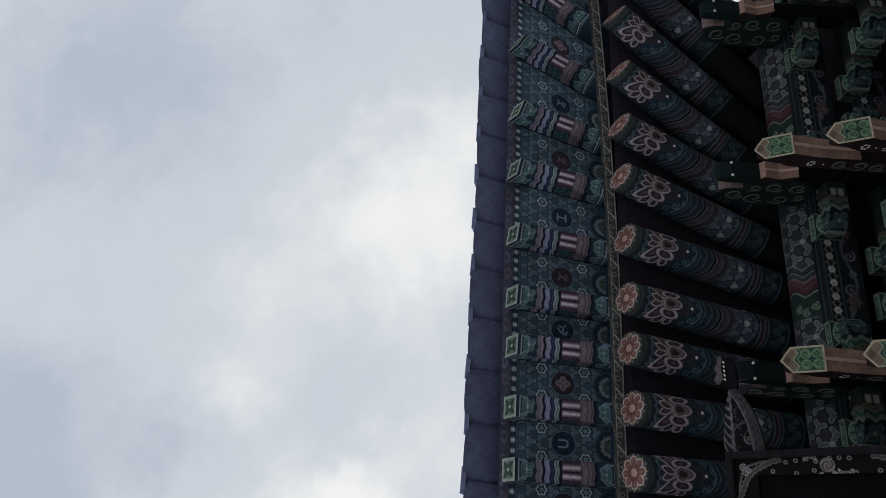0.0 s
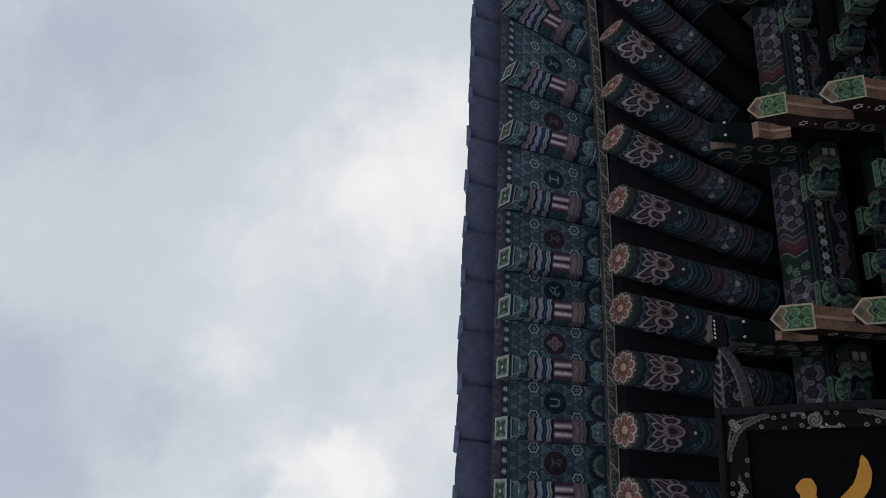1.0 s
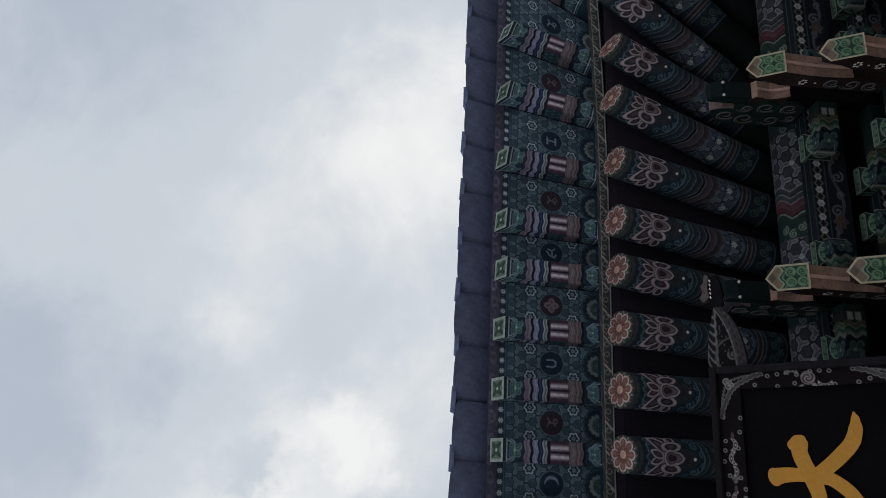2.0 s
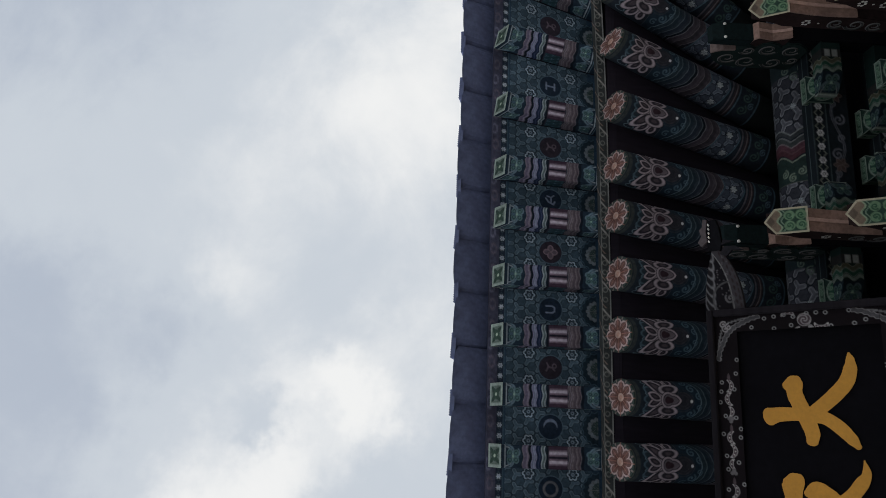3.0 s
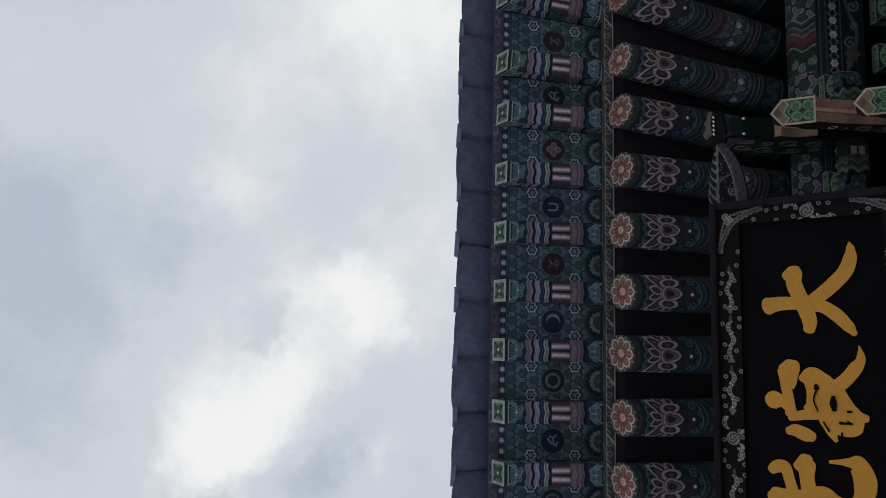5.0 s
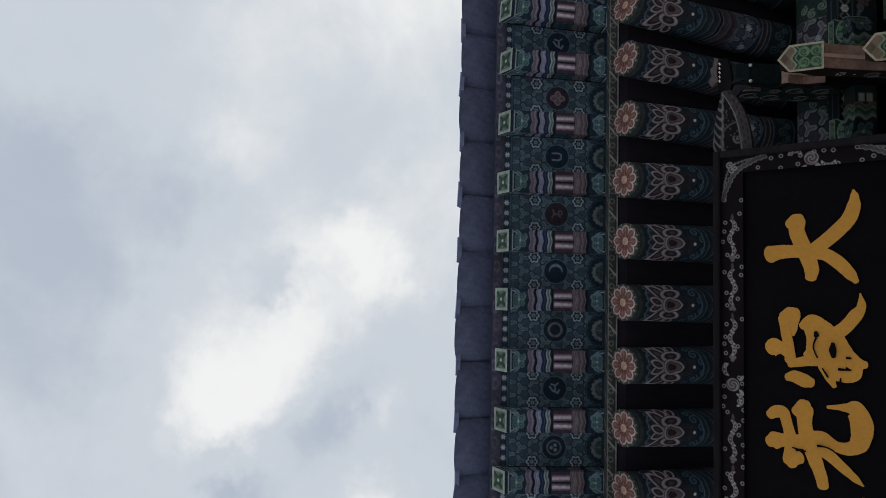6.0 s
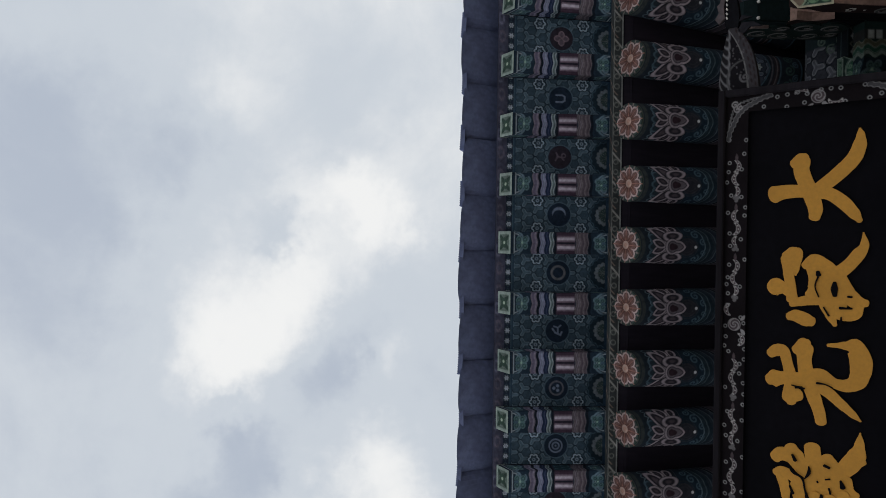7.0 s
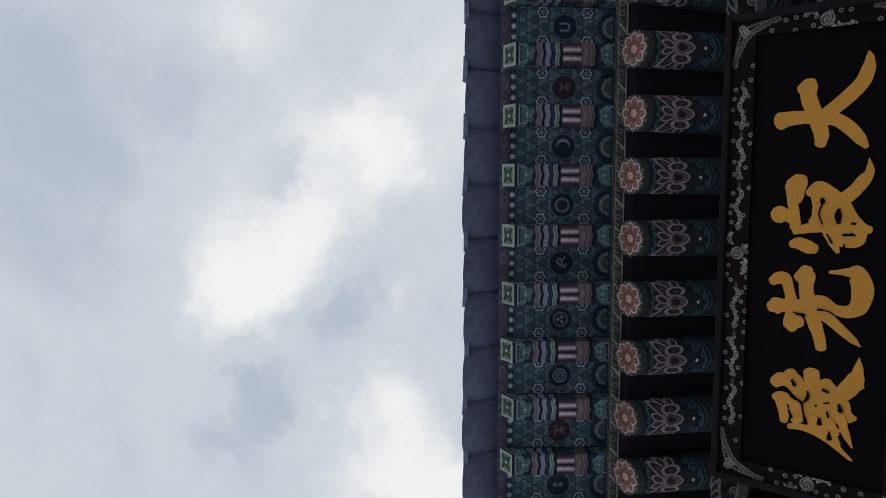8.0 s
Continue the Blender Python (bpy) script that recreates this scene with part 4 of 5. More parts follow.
def whorl(parent, y, z, r, x, hand=1, turns=1.35, width=0.024):
    """A carved spiral on a board's side: a dull raised band between two pale rims."""
    bm = bmesh.new()
    n, last, out = 26, None, math.copysign(0.004, x)
    for k in range(n + 1):
        s = k / n
        a = hand * s * turns * 2 * math.pi + (0.3 if hand > 0 else 2.8)
        q, w = r * (1 - 0.82 * s), width * (1 - 0.55 * s)
        row = [bm.verts.new((x + (out if 0 < i < 3 else 0), y + m * math.cos(a), z + m * math.sin(a)))
               for i, m in enumerate((q + w / 2, q + w / 2 - 0.005, q - w / 2 + 0.005, q - w / 2))]
        if last:
            for i in range(3):
                bm.faces.new((last[i], last[i + 1], row[i + 1], row[i])).material_index = int(i == 1)
        last = row
    ob = part("whorl", bm, M_WHORL, parent)
    ob.data.materials.append(M_WHORL_BAND)


def build_bracket():
    thing = new("bracket_set")
    W = 0.058
    # two tongues with plates, one above the other
    for (ya, za), (yb, zb), yend, blooms in (((1.805, 5.175), (1.955, 5.080), 2.35, (2.120,)), ((2.11, 4.965), (2.275, 4.865), 2.62, (2.311, 2.433))):
        prof = [(ya + 0.012, za + 0.012), (yb + 0.012, zb)]
        for k in range(1, 8):
            t = k / 7
            prof.append((yb + 0.012 + (yend - yb) * t, zb + 0.014 * math.sin(t * math.pi) + 0.010 * t))
        prof += [(yend + 0.25, zb + 0.035), (yend + 0.25, za + 0.055), (ya + 0.20, za + 0.055), (ya + 0.12, za + 0.025)]
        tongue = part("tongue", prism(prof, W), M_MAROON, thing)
        # pink underside with a pale centre line
        line = [(yb + 0.014 + (yend - yb) * k / 10, zb + 0.014 * math.sin(k / 10 * math.pi) + 0.010 * k / 10) for k in range(11)]
        part("underside", strip(line, W + 0.001, 0.010), M_PINK, tongue, "dull pink painted underside")
        part("centre_line", strip([(y, z - 0.006) for y, z in line], 0.009, 0.006), M_ROSE, tongue)
        # plate
        w, h = 0.136, math.hypot(yb - ya, zb - za) + 0.03
        rows = np.linspace(0, 1, 44)
        V, S = np.meshgrid(rows * h, np.linspace(-1, 1, 36), indexing="ij")
        half = np.minimum(w / 2, V * 0.95 / 0.75 + 0.001)
        U = S * half
        dy, dz = (yb - ya) / math.hypot(yb - ya, zb - za), (zb - za) / math.hypot(yb - ya, zb - za)
        pts = np.stack([U, ya - 0.006 + dy * V, za + 0.004 + dz * V], -1)
        painted_grid("tip_plate", pts[:, ::-1], plate_paint(U, V, w, h), M_SIGN_PAINT, thing, "pale-rimmed plate with green whorls")
        for side in (-1, 1):
            x = side * (W + 0.002)
            for y in blooms:
                bm = bmesh.new()
                for k in range(6):
                    a = k * math.pi / 3
                    bmesh.ops.create_circle(bm, cap_ends=True, segments=8, radius=0.0085,
                                            matrix=Matrix.Translation((x, y + 0.017 * math.cos(a), za - 0.002 + 0.021 * math.sin(a))) @ pose(0, 0, 0, 0, 90, 0))
                part("flower", bm, M_WHITE, tongue, "small white painted flower")
            bm = bmesh.new()
            bmesh.ops.create_circle(bm, cap_ends=True, segments=8, radius=0.007, matrix=Matrix.Translation((x, sum(blooms) / len(blooms) + (0.07 if len(blooms) == 1 else 0), za - 0.002)) @ pose(0, 0, 0, 0, 90, 0))
            part("dot", bm, M_WHITE, tongue)
            for q, r, hand in ((0.33, 0.046, 1), (0.44, 0.052, -1), (0.55, 0.046, 1)):
                whorl(tongue, yb + q, za - 0.012, r, x, hand)
    # pink stub and its dark tail
    prof = [(1.935, 5.475), (1.938, 5.40), (1.955, 5.375), (2.04, 5.39), (2.105, 5.365), (2.14, 5.345), (2.145, 5.475)]
    stub = part("stub", prism(prof, 0.050), M_MAROON, thing)
    part("underside", strip([(1.933, 5.44), (1.934, 5.40), (1.955, 5.374), (1.995, 5.38), (2.04, 5.389), (2.075, 5.379), (2.105, 5.364), (2.138, 5.346)], 0.052, 0.010), M_PINK, stub, "dull pink painted underside")
    part("centre_line", strip([(1.957, 5.370), (2.04, 5.384), (2.105, 5.359), (2.138, 5.341)], 0.008, 0.006), M_ROSE, stub)
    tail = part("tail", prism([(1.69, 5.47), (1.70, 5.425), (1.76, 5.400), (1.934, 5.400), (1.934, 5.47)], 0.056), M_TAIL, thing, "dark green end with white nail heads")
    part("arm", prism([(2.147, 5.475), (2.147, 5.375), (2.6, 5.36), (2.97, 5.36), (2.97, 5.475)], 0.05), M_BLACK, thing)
    for x in (-0.042, 0.042):
        bm = bmesh.new()
        bmesh.ops.create_icosphere(bm, subdivisions=1, radius=0.010, matrix=Matrix.Translation((x, 1.765, 5.398)))
        part("nail_head", bm, M_WHITE, tail)
    # cloud-carved board above: a drawn-out tip and scalloped lobes
    prof = [(1.745, 5.550), (1.800, 5.515), (1.870, 5.505), (1.900, 5.470), (1.945, 5.455), (1.980, 5.475), (2.000, 5.430), (2.050, 5.405), (2.100, 5.420),
            (2.125, 5.440), (2.150, 5.410), (2.210, 5.400), (2.260, 5.430), (2.300, 5.470), (2.300, 5.710), (1.950, 5.710), (1.850, 5.695), (1.780, 5.640)]
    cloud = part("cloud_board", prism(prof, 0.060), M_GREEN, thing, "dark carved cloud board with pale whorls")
    for side in (-1, 1):
        for y, z, r, h in ((1.860, 5.600, 0.060, 1), (1.990, 5.625, 0.066, 1), (2.150, 5.625, 0.060, -1), (1.945, 5.505, 0.042, -1), (2.060, 5.480, 0.058, 1),
                           (2.200, 5.475, 0.056, 1), (2.255, 5.590, 0.040, -1)):
            whorl(cloud, y, z, r, side * 0.0615, h)
    part("lip", strip([(1.742, 5.552), (1.770, 5.530), (1.800, 5.514), (1.835, 5.507), (1.870, 5.504)], 0.0615, 0.014), M_LIP, cloud, "dull pink painted tip")
    # arms along the eaves with bearing blocks
    for y, z, reach in ((2.375, 5.375, 0.352), (2.693, 5.370, 0.545), (2.693, 5.150, 0.335)):
        arm_along(thing, y, z, reach)
    return tagged(thing, "painted wooden bracket set with pale-rimmed tongues and cloud boards", "bracket", "bracket sets under the eaves")



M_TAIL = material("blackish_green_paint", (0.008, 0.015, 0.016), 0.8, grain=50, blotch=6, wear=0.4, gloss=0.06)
M_LIP = material("dull_pink_line", (0.17, 0.125, 0.115), 0.75, grain=60, blotch=9, wear=0.35)
M_ROSE = material("pale_rose_line", (0.46, 0.30, 0.25), 0.7, grain=60, blotch=9)
M_WHORL_BAND = material("dull_grey_green_paint", (0.030, 0.033, 0.034), 0.75, grain=60, blotch=9, wear=0.35)
M_WHORL = material("grey_line_paint", (0.105, 0.102, 0.102), 0.7, grain=60, blotch=9)


def arm_along(thing, y, z, reach):
    """A bracket arm along the eaves: painted underside, rising ends, blocks on its ends."""
    step, w, h = 0.0050, 0.115, 0.099
    us = np.arange(-reach, reach + 0.001, step)
    n = 24
    py = np.concatenate([np.full(n, -w / 2), np.linspace(-w / 2, w / 2, n)[1:], np.full(n - 1, w / 2)])
    pt = np.concatenate([np.linspace(1, 0, n), np.zeros(n - 1), np.linspace(0, 1, n)[1:]])
    Wd, U = np.meshgrid(np.concatenate([np.linspace(-h - w / 2, -w / 2, n), np.linspace(-w / 2, w / 2, n)[1:], np.linspace(w / 2, w / 2 + h, n)[1:]]), us)
    PY, _ = np.meshgrid(py, us)
    PT, _ = np.meshgrid(pt, us)
    rise = 0.075 * np.clip((np.abs(U) - reach + 0.13) / 0.13, 0, 1) ** 2
    Z = z + rise * (1 - PT) + h * PT
    # arm colours kept low: the deep shade beneath the eaves is put into them
    cv = Canvas(Wd, np.abs(U), (0.009, 0.02, 0.018), step)
    e = reach
    for s in (-1, 0, 1):
        scroll_panel(cv, e - 0.12, e - 0.01, s * w - w / 2, s * w + w / 2, -1, 0.5)
    band(cv, e - 0.145, e - 0.125, (0.12, 0.145, 0.125), 0.010, 3, None, w / 2)
    band(cv, e - 0.175, e - 0.150, (0.02, 0.055, 0.038), 0.010, 3, (0.10, 0.14, 0.12), w / 2)
    band(cv, e - 0.205, e - 0.180, (0.060, 0.058, 0.040), 0.010, 3, (0.13, 0.13, 0.10), w / 2)
    band(cv, e - 0.262, e - 0.212, (0.02, 0.02, 0.02))
    for s in (-1, 1):
        cv.fill(np.maximum(np.abs(cv.u - s * 0.022) - 0.016, np.abs(cv.v - e + 0.237) - 0.022), (0.22, 0.23, 0.22))
    cv.line(cv.v - e + 0.004, 0.010, (0.20, 0.23, 0.20))
    painted_grid("cross_arm", np.stack([U, y + PY, Z], -1)[::-1], cv.c[::-1], M_SIGN_PAINT, thing, closed=True, caps=True)
    for sx in (-1, 1):
        bearing_block(thing, sx * (reach - 0.075), y, z + h)


def bearing_block(thing, x, y, z):
    """A block tapered below; each face carries a pale-rimmed panel of green whorls, the taper a leaf of whorls."""
    n, step = 26, 0.0055
    levels = np.concatenate([np.linspace(0, 0.046, 10), np.linspace(0.046, 0.108, 14)[1:]])
    half = 0.050 + 0.030 * np.clip(levels / 0.046, 0, 1)
    side = np.linspace(-1, 1, n + 1)[:-1]
    px = np.concatenate([side, np.ones(n), -side, -np.ones(n)])
    py = np.concatenate([-np.ones(n), side, np.ones(n), -side])
    pts = np.stack([x + px * half[:, None], y + py * half[:, None], np.repeat((z + levels)[:, None], 4 * n, 1)], -1)
    U = np.tile(side, 4)[None, :] * half[:, None]
    V = np.repeat(levels[:, None], 4 * n, 1)
    cv = Canvas(U, V, (0.012, 0.026, 0.022), step)
    hexa = np.maximum(np.maximum(0.050 - V, V - 0.106), np.abs(U) - 0.076 + 0.5 * np.clip(0.066 - V, 0, 1))
    cv.fill(hexa, (0.20, 0.25, 0.21))
    cv.fill(hexa + 0.008, (0.020, 0.045, 0.034))
    cv.line(hexa + 0.014, 0.004, (0.11, 0.17, 0.13))
    for s in (-1, 0, 1):
        cv.line(cv.spiral(s * 0.036, 0.079, 0.017, 1.3, 1 if s else -1, 0.6), 0.007, (0.13, 0.21, 0.15))
    leaf = np.maximum(np.hypot(U / 1.35, V + 0.012) - 0.048, V - 0.044)
    cv.line(leaf, 0.006, (0.20, 0.25, 0.21))
    cv.fill(leaf + 0.006, (0.022, 0.060, 0.042))
    for s in (-1, 1):
        cv.line(cv.spiral(s * 0.022, 0.018, 0.014, 1.2, s, 0.6), 0.007, (0.12, 0.20, 0.14))
    cv.line(np.abs(np.abs(U) - half[:, None]), 0.007, (0.17, 0.21, 0.18))
    painted_grid("bearing_block", pts, cv.c, M_SIGN_PAINT, thing, "green block with pale-rimmed whorl panels", closed=True, caps=True)


bracket = build_bracket()
bracket.matrix_basis = pose(BRACKETS[0], 0, 0)
for x in BRACKETS[1:]:
    made = copy_thing(bracket, pose(x, 0, 0))
    if -1.4 < x < 0.7:
        # behind the signboard the upper members are left off
        for o in list(made.children):
            if o.name.split(".")[0] in ("cloud_board", "tail", "stub"):
                for q in list(o.children):
                    bpy.data.objects.remove(q)
                bpy.data.objects.remove(o)


# ---------------------------------------------------------------- the hall's wall and the ground
def setting(name, lo, hi, mat, label, bevel=0.0):
    ob = box(name, lo, hi, mat, None, "", bevel)
    tagged(ob, label, name.split("_")[0], kind="structure")


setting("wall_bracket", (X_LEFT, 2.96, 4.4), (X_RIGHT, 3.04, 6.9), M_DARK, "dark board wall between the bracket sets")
setting("beam_lintel", (X_LEFT, 2.80, 4.0), (X_RIGHT, 3.10, 4.4), M_GREEN, "dark green lintel beam under the brackets", 0.01)
setting("wall_front", (X_LEFT, 2.90, 0.0), (X_RIGHT, 3.04, 4.0), M_WALL, "plain ochre plaster wall of the hall")
setting("wall_left", (X_LEFT, 3.04, 0.0), (X_LEFT + 0.14, 8.0, 6.6), M_WALL, "plain ochre plaster wall of the hall")
setting("wall_right", (X_RIGHT - 0.14, 3.04, 0.0), (X_RIGHT, 8.0, 6.6), M_WALL, "plain ochre plaster wall of the hall")
setting("wall_back", (X_LEFT, 8.0, 0.0), (X_RIGHT, 8.14, 6.6), M_WALL, "plain ochre plaster wall of the hall")
# unseen dark slab, added so that less ground light reaches the brackets
setting("terrace_paving", (X_LEFT - 2, -1.6, 0.0), (X_RIGHT + 2, 2.90, 0.03), M_BOUNCE_DAMPER, "unseen dark slab added to dim ground bounce under the eaves")
g = 900.0
ob = mesh_object("ground", [(-g, -g, 0), (g, -g, 0), (g, g, 0), (-g, g, 0)], [(0, 1, 2, 3)], M_STONE)
tagged(ob, "pale sandy granite courtyard ground", "ground", kind="structure")


# ---------------------------------------------------------------- the signboard
SIGN_W, SIGN_H, RAIL, EDGE_U, EDGE_V = 2.285, 0.895, 0.034, 0.112, 0.140
SIGN_TILT = 47.2
INK_LINE, INK_BODY, SIGN_GROUND = (0.27, 0.25, 0.255), (0.075, 0.055, 0.062), (0.0070, 0.0048, 0.0062)


def cloudlet(cv, u, v, r, a0, a1, w=0.022):
    """A comma of cloud: a thick arc with light rims and a row of dots."""
    a = np.arctan2(cv.v - v, cv.u - u)
    mid, half = (a0 + a1) / 2, abs(a1 - a0) / 2
    off = (a - mid + math.pi) % (2 * math.pi) - math.pi
    taper = np.clip(1 - np.abs(off) / half, 0, 1) ** 0.5
    d = np.abs(np.hypot(cv.u - u, cv.v - v) - r) - w / 2 * taper
    d = np.where(np.abs(off) < half, d, 1.0)
    cv.fill(d, INK_BODY)
    cv.line(d + 0.0015, 0.0034, INK_LINE)
    n = max(2, int(half * 2 * r / 0.016))
    for k in range(n):
        b = a0 + (a1 - a0) * (k + 0.5) / n
        cv.fill(cv.disc(u + r * math.cos(b), v + r * math.sin(b), 0.0032), (0.42, 0.40, 0.38))


def ringlet(cv, u, v):
    cv.line(cv.disc(u, v, 0.0075), 0.0042, (0.25, 0.245, 0.25))


def sign_border_paint(cv, length, width, seed, corners=True):
    """Cloud scrolls, swirls and small rings on dark red, with winged corners."""
    r = random.Random(seed)
    mid = width / 2
    span = length - 2 * 0.26
    n = max(1, round(span / 0.235))
    for k in range(n):
        c = 0.26 + span * (k + 0.5) / n
        flip = 1 if k % 2 else -1
        if k == n // 2:
            cv.fill(cv.disc(c, mid, 0.030), INK_BODY)
            cv.line(cv.disc(c, mid, 0.029), 0.0035, INK_LINE)
            cv.line(cv.spiral(c, mid, 0.027, 0.75, 1, 0.2), 0.005, INK_LINE)
            cv.line(cv.spiral(c, mid, 0.027, 0.75, 1, 3.3), 0.005, INK_LINE)
            for s in (-1, 1):
                cloudlet(cv, c + s * 0.072, mid + s * 0.012, 0.029, 0.2 if s > 0 else 3.4, 3.0 if s > 0 else 6.1)
                cv.fill(cv.petal(c + s * 0.02, mid + 0.03, s * 50, 0.035, 0.016), INK_LINE)
        else:
            cloudlet(cv, c - 0.044, mid + flip * 0.017, 0.029, -flip * 2.9, -flip * 0.1)
            cloudlet(cv, c + 0.018, mid - flip * 0.017, 0.030, flip * 0.1, flip * 2.9)
            cloudlet(cv, c + 0.078, mid + flip * 0.016, 0.025, -flip * 2.8, -flip * 0.3, 0.020)
            cv.fill(cv.petal(c - 0.065, mid, -90, 0.04, 0.014), INK_BODY)
            for q in range(3):
                a = q * 2.094 + k
                cv.fill(cv.disc(c + 0.115 + 0.009 * math.cos(a), mid + 0.009 * math.sin(a), 0.009), (0.13, 0.12, 0.125))
    tries = []
    while len(tries) < int(length * 46):
        u, v = r.uniform(0.16, length - 0.16), r.choice((0.10, 0.22, 0.78, 0.92)) * width + r.uniform(-0.006, 0.006)
        if all(math.hypot(u - a, v - b) > 0.030 for a, b in tries):
            ringlet(cv, u, v)
        tries.append((u, v))
    if corners:
        for end in (0, 1):
            lu = cv.u if end == 0 else length - cv.u
            wing = Canvas(lu, cv.v, (0, 0, 0), cv.px)
            wing.c = cv.c
            for k in range(8):
                t = 0.10 + 0.035 * k
                for a, c in ((t * 0.62, 0.012 + 0.16 * max(0, 0.26 - t)), (0.012 + 0.16 * max(0, 0.26 - t), t * 0.62)):
                    wing.line(wing.seg(a, c, a * 0.72 + 0.006, c * 0.72 + 0.006), 0.006, (0.14, 0.135, 0.14))
            edge = wing.path([(a * 0.84, c * 0.84) for a, c in [(0.245, 0.012), (0.20, 0.022), (0.15, 0.046), (0.115, 0.062), (0.086, 0.086), (0.062, 0.115), (0.046, 0.15), (0.022, 0.20), (0.012, 0.245)]])
            scallop = 0.010 + 0.002 * np.cos((lu - cv.v) * 190)
            wing.fill(edge - scallop, (0.07, 0.067, 0.072))
            wing.line(edge - scallop, 0.0034, (0.2, 0.19, 0.195))
            for s in ((0.040, 0.040), (0.062, 0.052), (0.052, 0.066)):
                wing.line(wing.spiral(s[0], s[1], 0.017, 1.2, 1, s[0] * 60), 0.007, INK_LINE)


def border_panel(name, sign, u0, u1, v0, v1, along_u, seed):
    step = 0.0031
    us, vs = np.arange(u0, u1 + step / 2, step), np.arange(v0, v1 + step / 2, step)
    U, V = np.meshgrid(us, vs)
    if along_u:
        cv = Canvas(U - u0, (V - v0) if v0 < SIGN_H / 2 else (v1 - V), SIGN_GROUND, step)
        sign_border_paint(cv, u1 - u0, v1 - v0, seed)
    else:
        cv = Canvas(V - v0 + 0.106, (U - u0) if u0 < SIGN_W / 2 else (u1 - U), SIGN_GROUND, step)
        sign_border_paint(cv, v1 - v0 + 0.212, u1 - u0, seed)
    pts = np.stack([-U, -V, np.full_like(U, 0.020)], -1)
    return painted_grid(name, pts, cv.c, M_SIGN_PAINT, sign, "dark red border painted with pale cloud scrolls")


def brush_gaps(sign, strokes):
    for stroke in strokes:
        brush_letter(sign, [stroke], 1.0, "slit", M_BLACK, 0.0105, "black slit between strokes")


def brush_letter(sign, strokes, weight=1.0, name="letter", mat=None, lift=0.0, lab="gold brush-written character"):
    """One raised gold character from tapering brush strokes (millimetres: from the right edge, from the top, width)."""
    bm = bmesh.new()
    for number, st in enumerate(strokes):
        pts = [Vector((-a / 1000, -b / 1000, 0)) for a, b, w in st]
        wid = [w / 1000 * 0.86 * weight for a, b, w in st]
        fine, fw = [], []
        for i in range(len(pts) - 1):
            p0, p1, p2, p3 = pts[max(i - 1, 0)], pts[i], pts[i + 1], pts[min(i + 2, len(pts) - 1)]
            for k in range(8):
                t = k / 8
                fine.append(0.5 * ((2 * p1) + (p2 - p0) * t + (2 * p0 - 5 * p1 + 4 * p2 - p3) * t * t + (3 * p1 - p0 - 3 * p2 + p3) * t ** 3))
                e = t * t * (3 - 2 * t)
                fw.append((wid[i] * (1 - e) + wid[i + 1] * e) * (1 + 0.05 * noise.noise(Vector((i * 3.1 + t * 4, number * 7.7, len(st))))))
        fine.append(pts[-1])
        fw.append(wid[-1])
        left, right = [], []
        for i, p in enumerate(fine):
            d = (fine[min(i + 1, len(fine) - 1)] - fine[max(i - 1, 0)]).normalized()
            nrm = Vector((-d.y, d.x, 0))
            left.append(p + nrm * fw[i] / 2)
            right.append(p - nrm * fw[i] / 2)
        # rounded heads and tails
        d0, d1 = (fine[1] - fine[0]).normalized(), (fine[-1] - fine[-2]).normalized()
        def cap(p, d, w, reach):
            side = Vector((-d.y, d.x, 0))
            return [p + d * (w * reach * math.sin(q)) + side * (w / 2 * math.cos(q)) for q in [math.pi * j / 10 for j in range(1, 10)]]
        head = cap(fine[0], -d0, fw[0], 0.34)
        tail = cap(fine[-1], d1, fw[-1], 0.34)
        z = 0.0012 + 0.0005 * number
        vl = [bm.verts.new(p + Vector((0, 0, z + 0.00003 * i))) for i, p in enumerate(left)]
        vr = [bm.verts.new(p + Vector((0, 0, z + 0.00003 * i))) for i, p in enumerate(right)]
        for i in range(len(vl) - 1):
            bm.faces.new((vl[i], vr[i], vr[i + 1], vl[i + 1]))
        hv = [bm.verts.new(p + Vector((0, 0, z))) for p in head]
        bm.faces.new([vl[0]] + hv[::-1] + [vr[0]])
        tv = [bm.verts.new(p + Vector((0, 0, z))) for p in tail]
        bm.faces.new([vr[-1]] + tv[::-1] + [vl[-1]])
    ext = bmesh.ops.extrude_face_region(bm, geom=bm.faces[:])
    up = [g for g in ext["geom"] if isinstance(g, bmesh.types.BMVert)]
    for v in up:
        v.co.z += 0.004
    bmesh.ops.translate(bm, vec=(0, 0, 0.002 + lift), verts=bm.verts[:])
    part(name, bm, mat or M_GOLD, sign, lab)


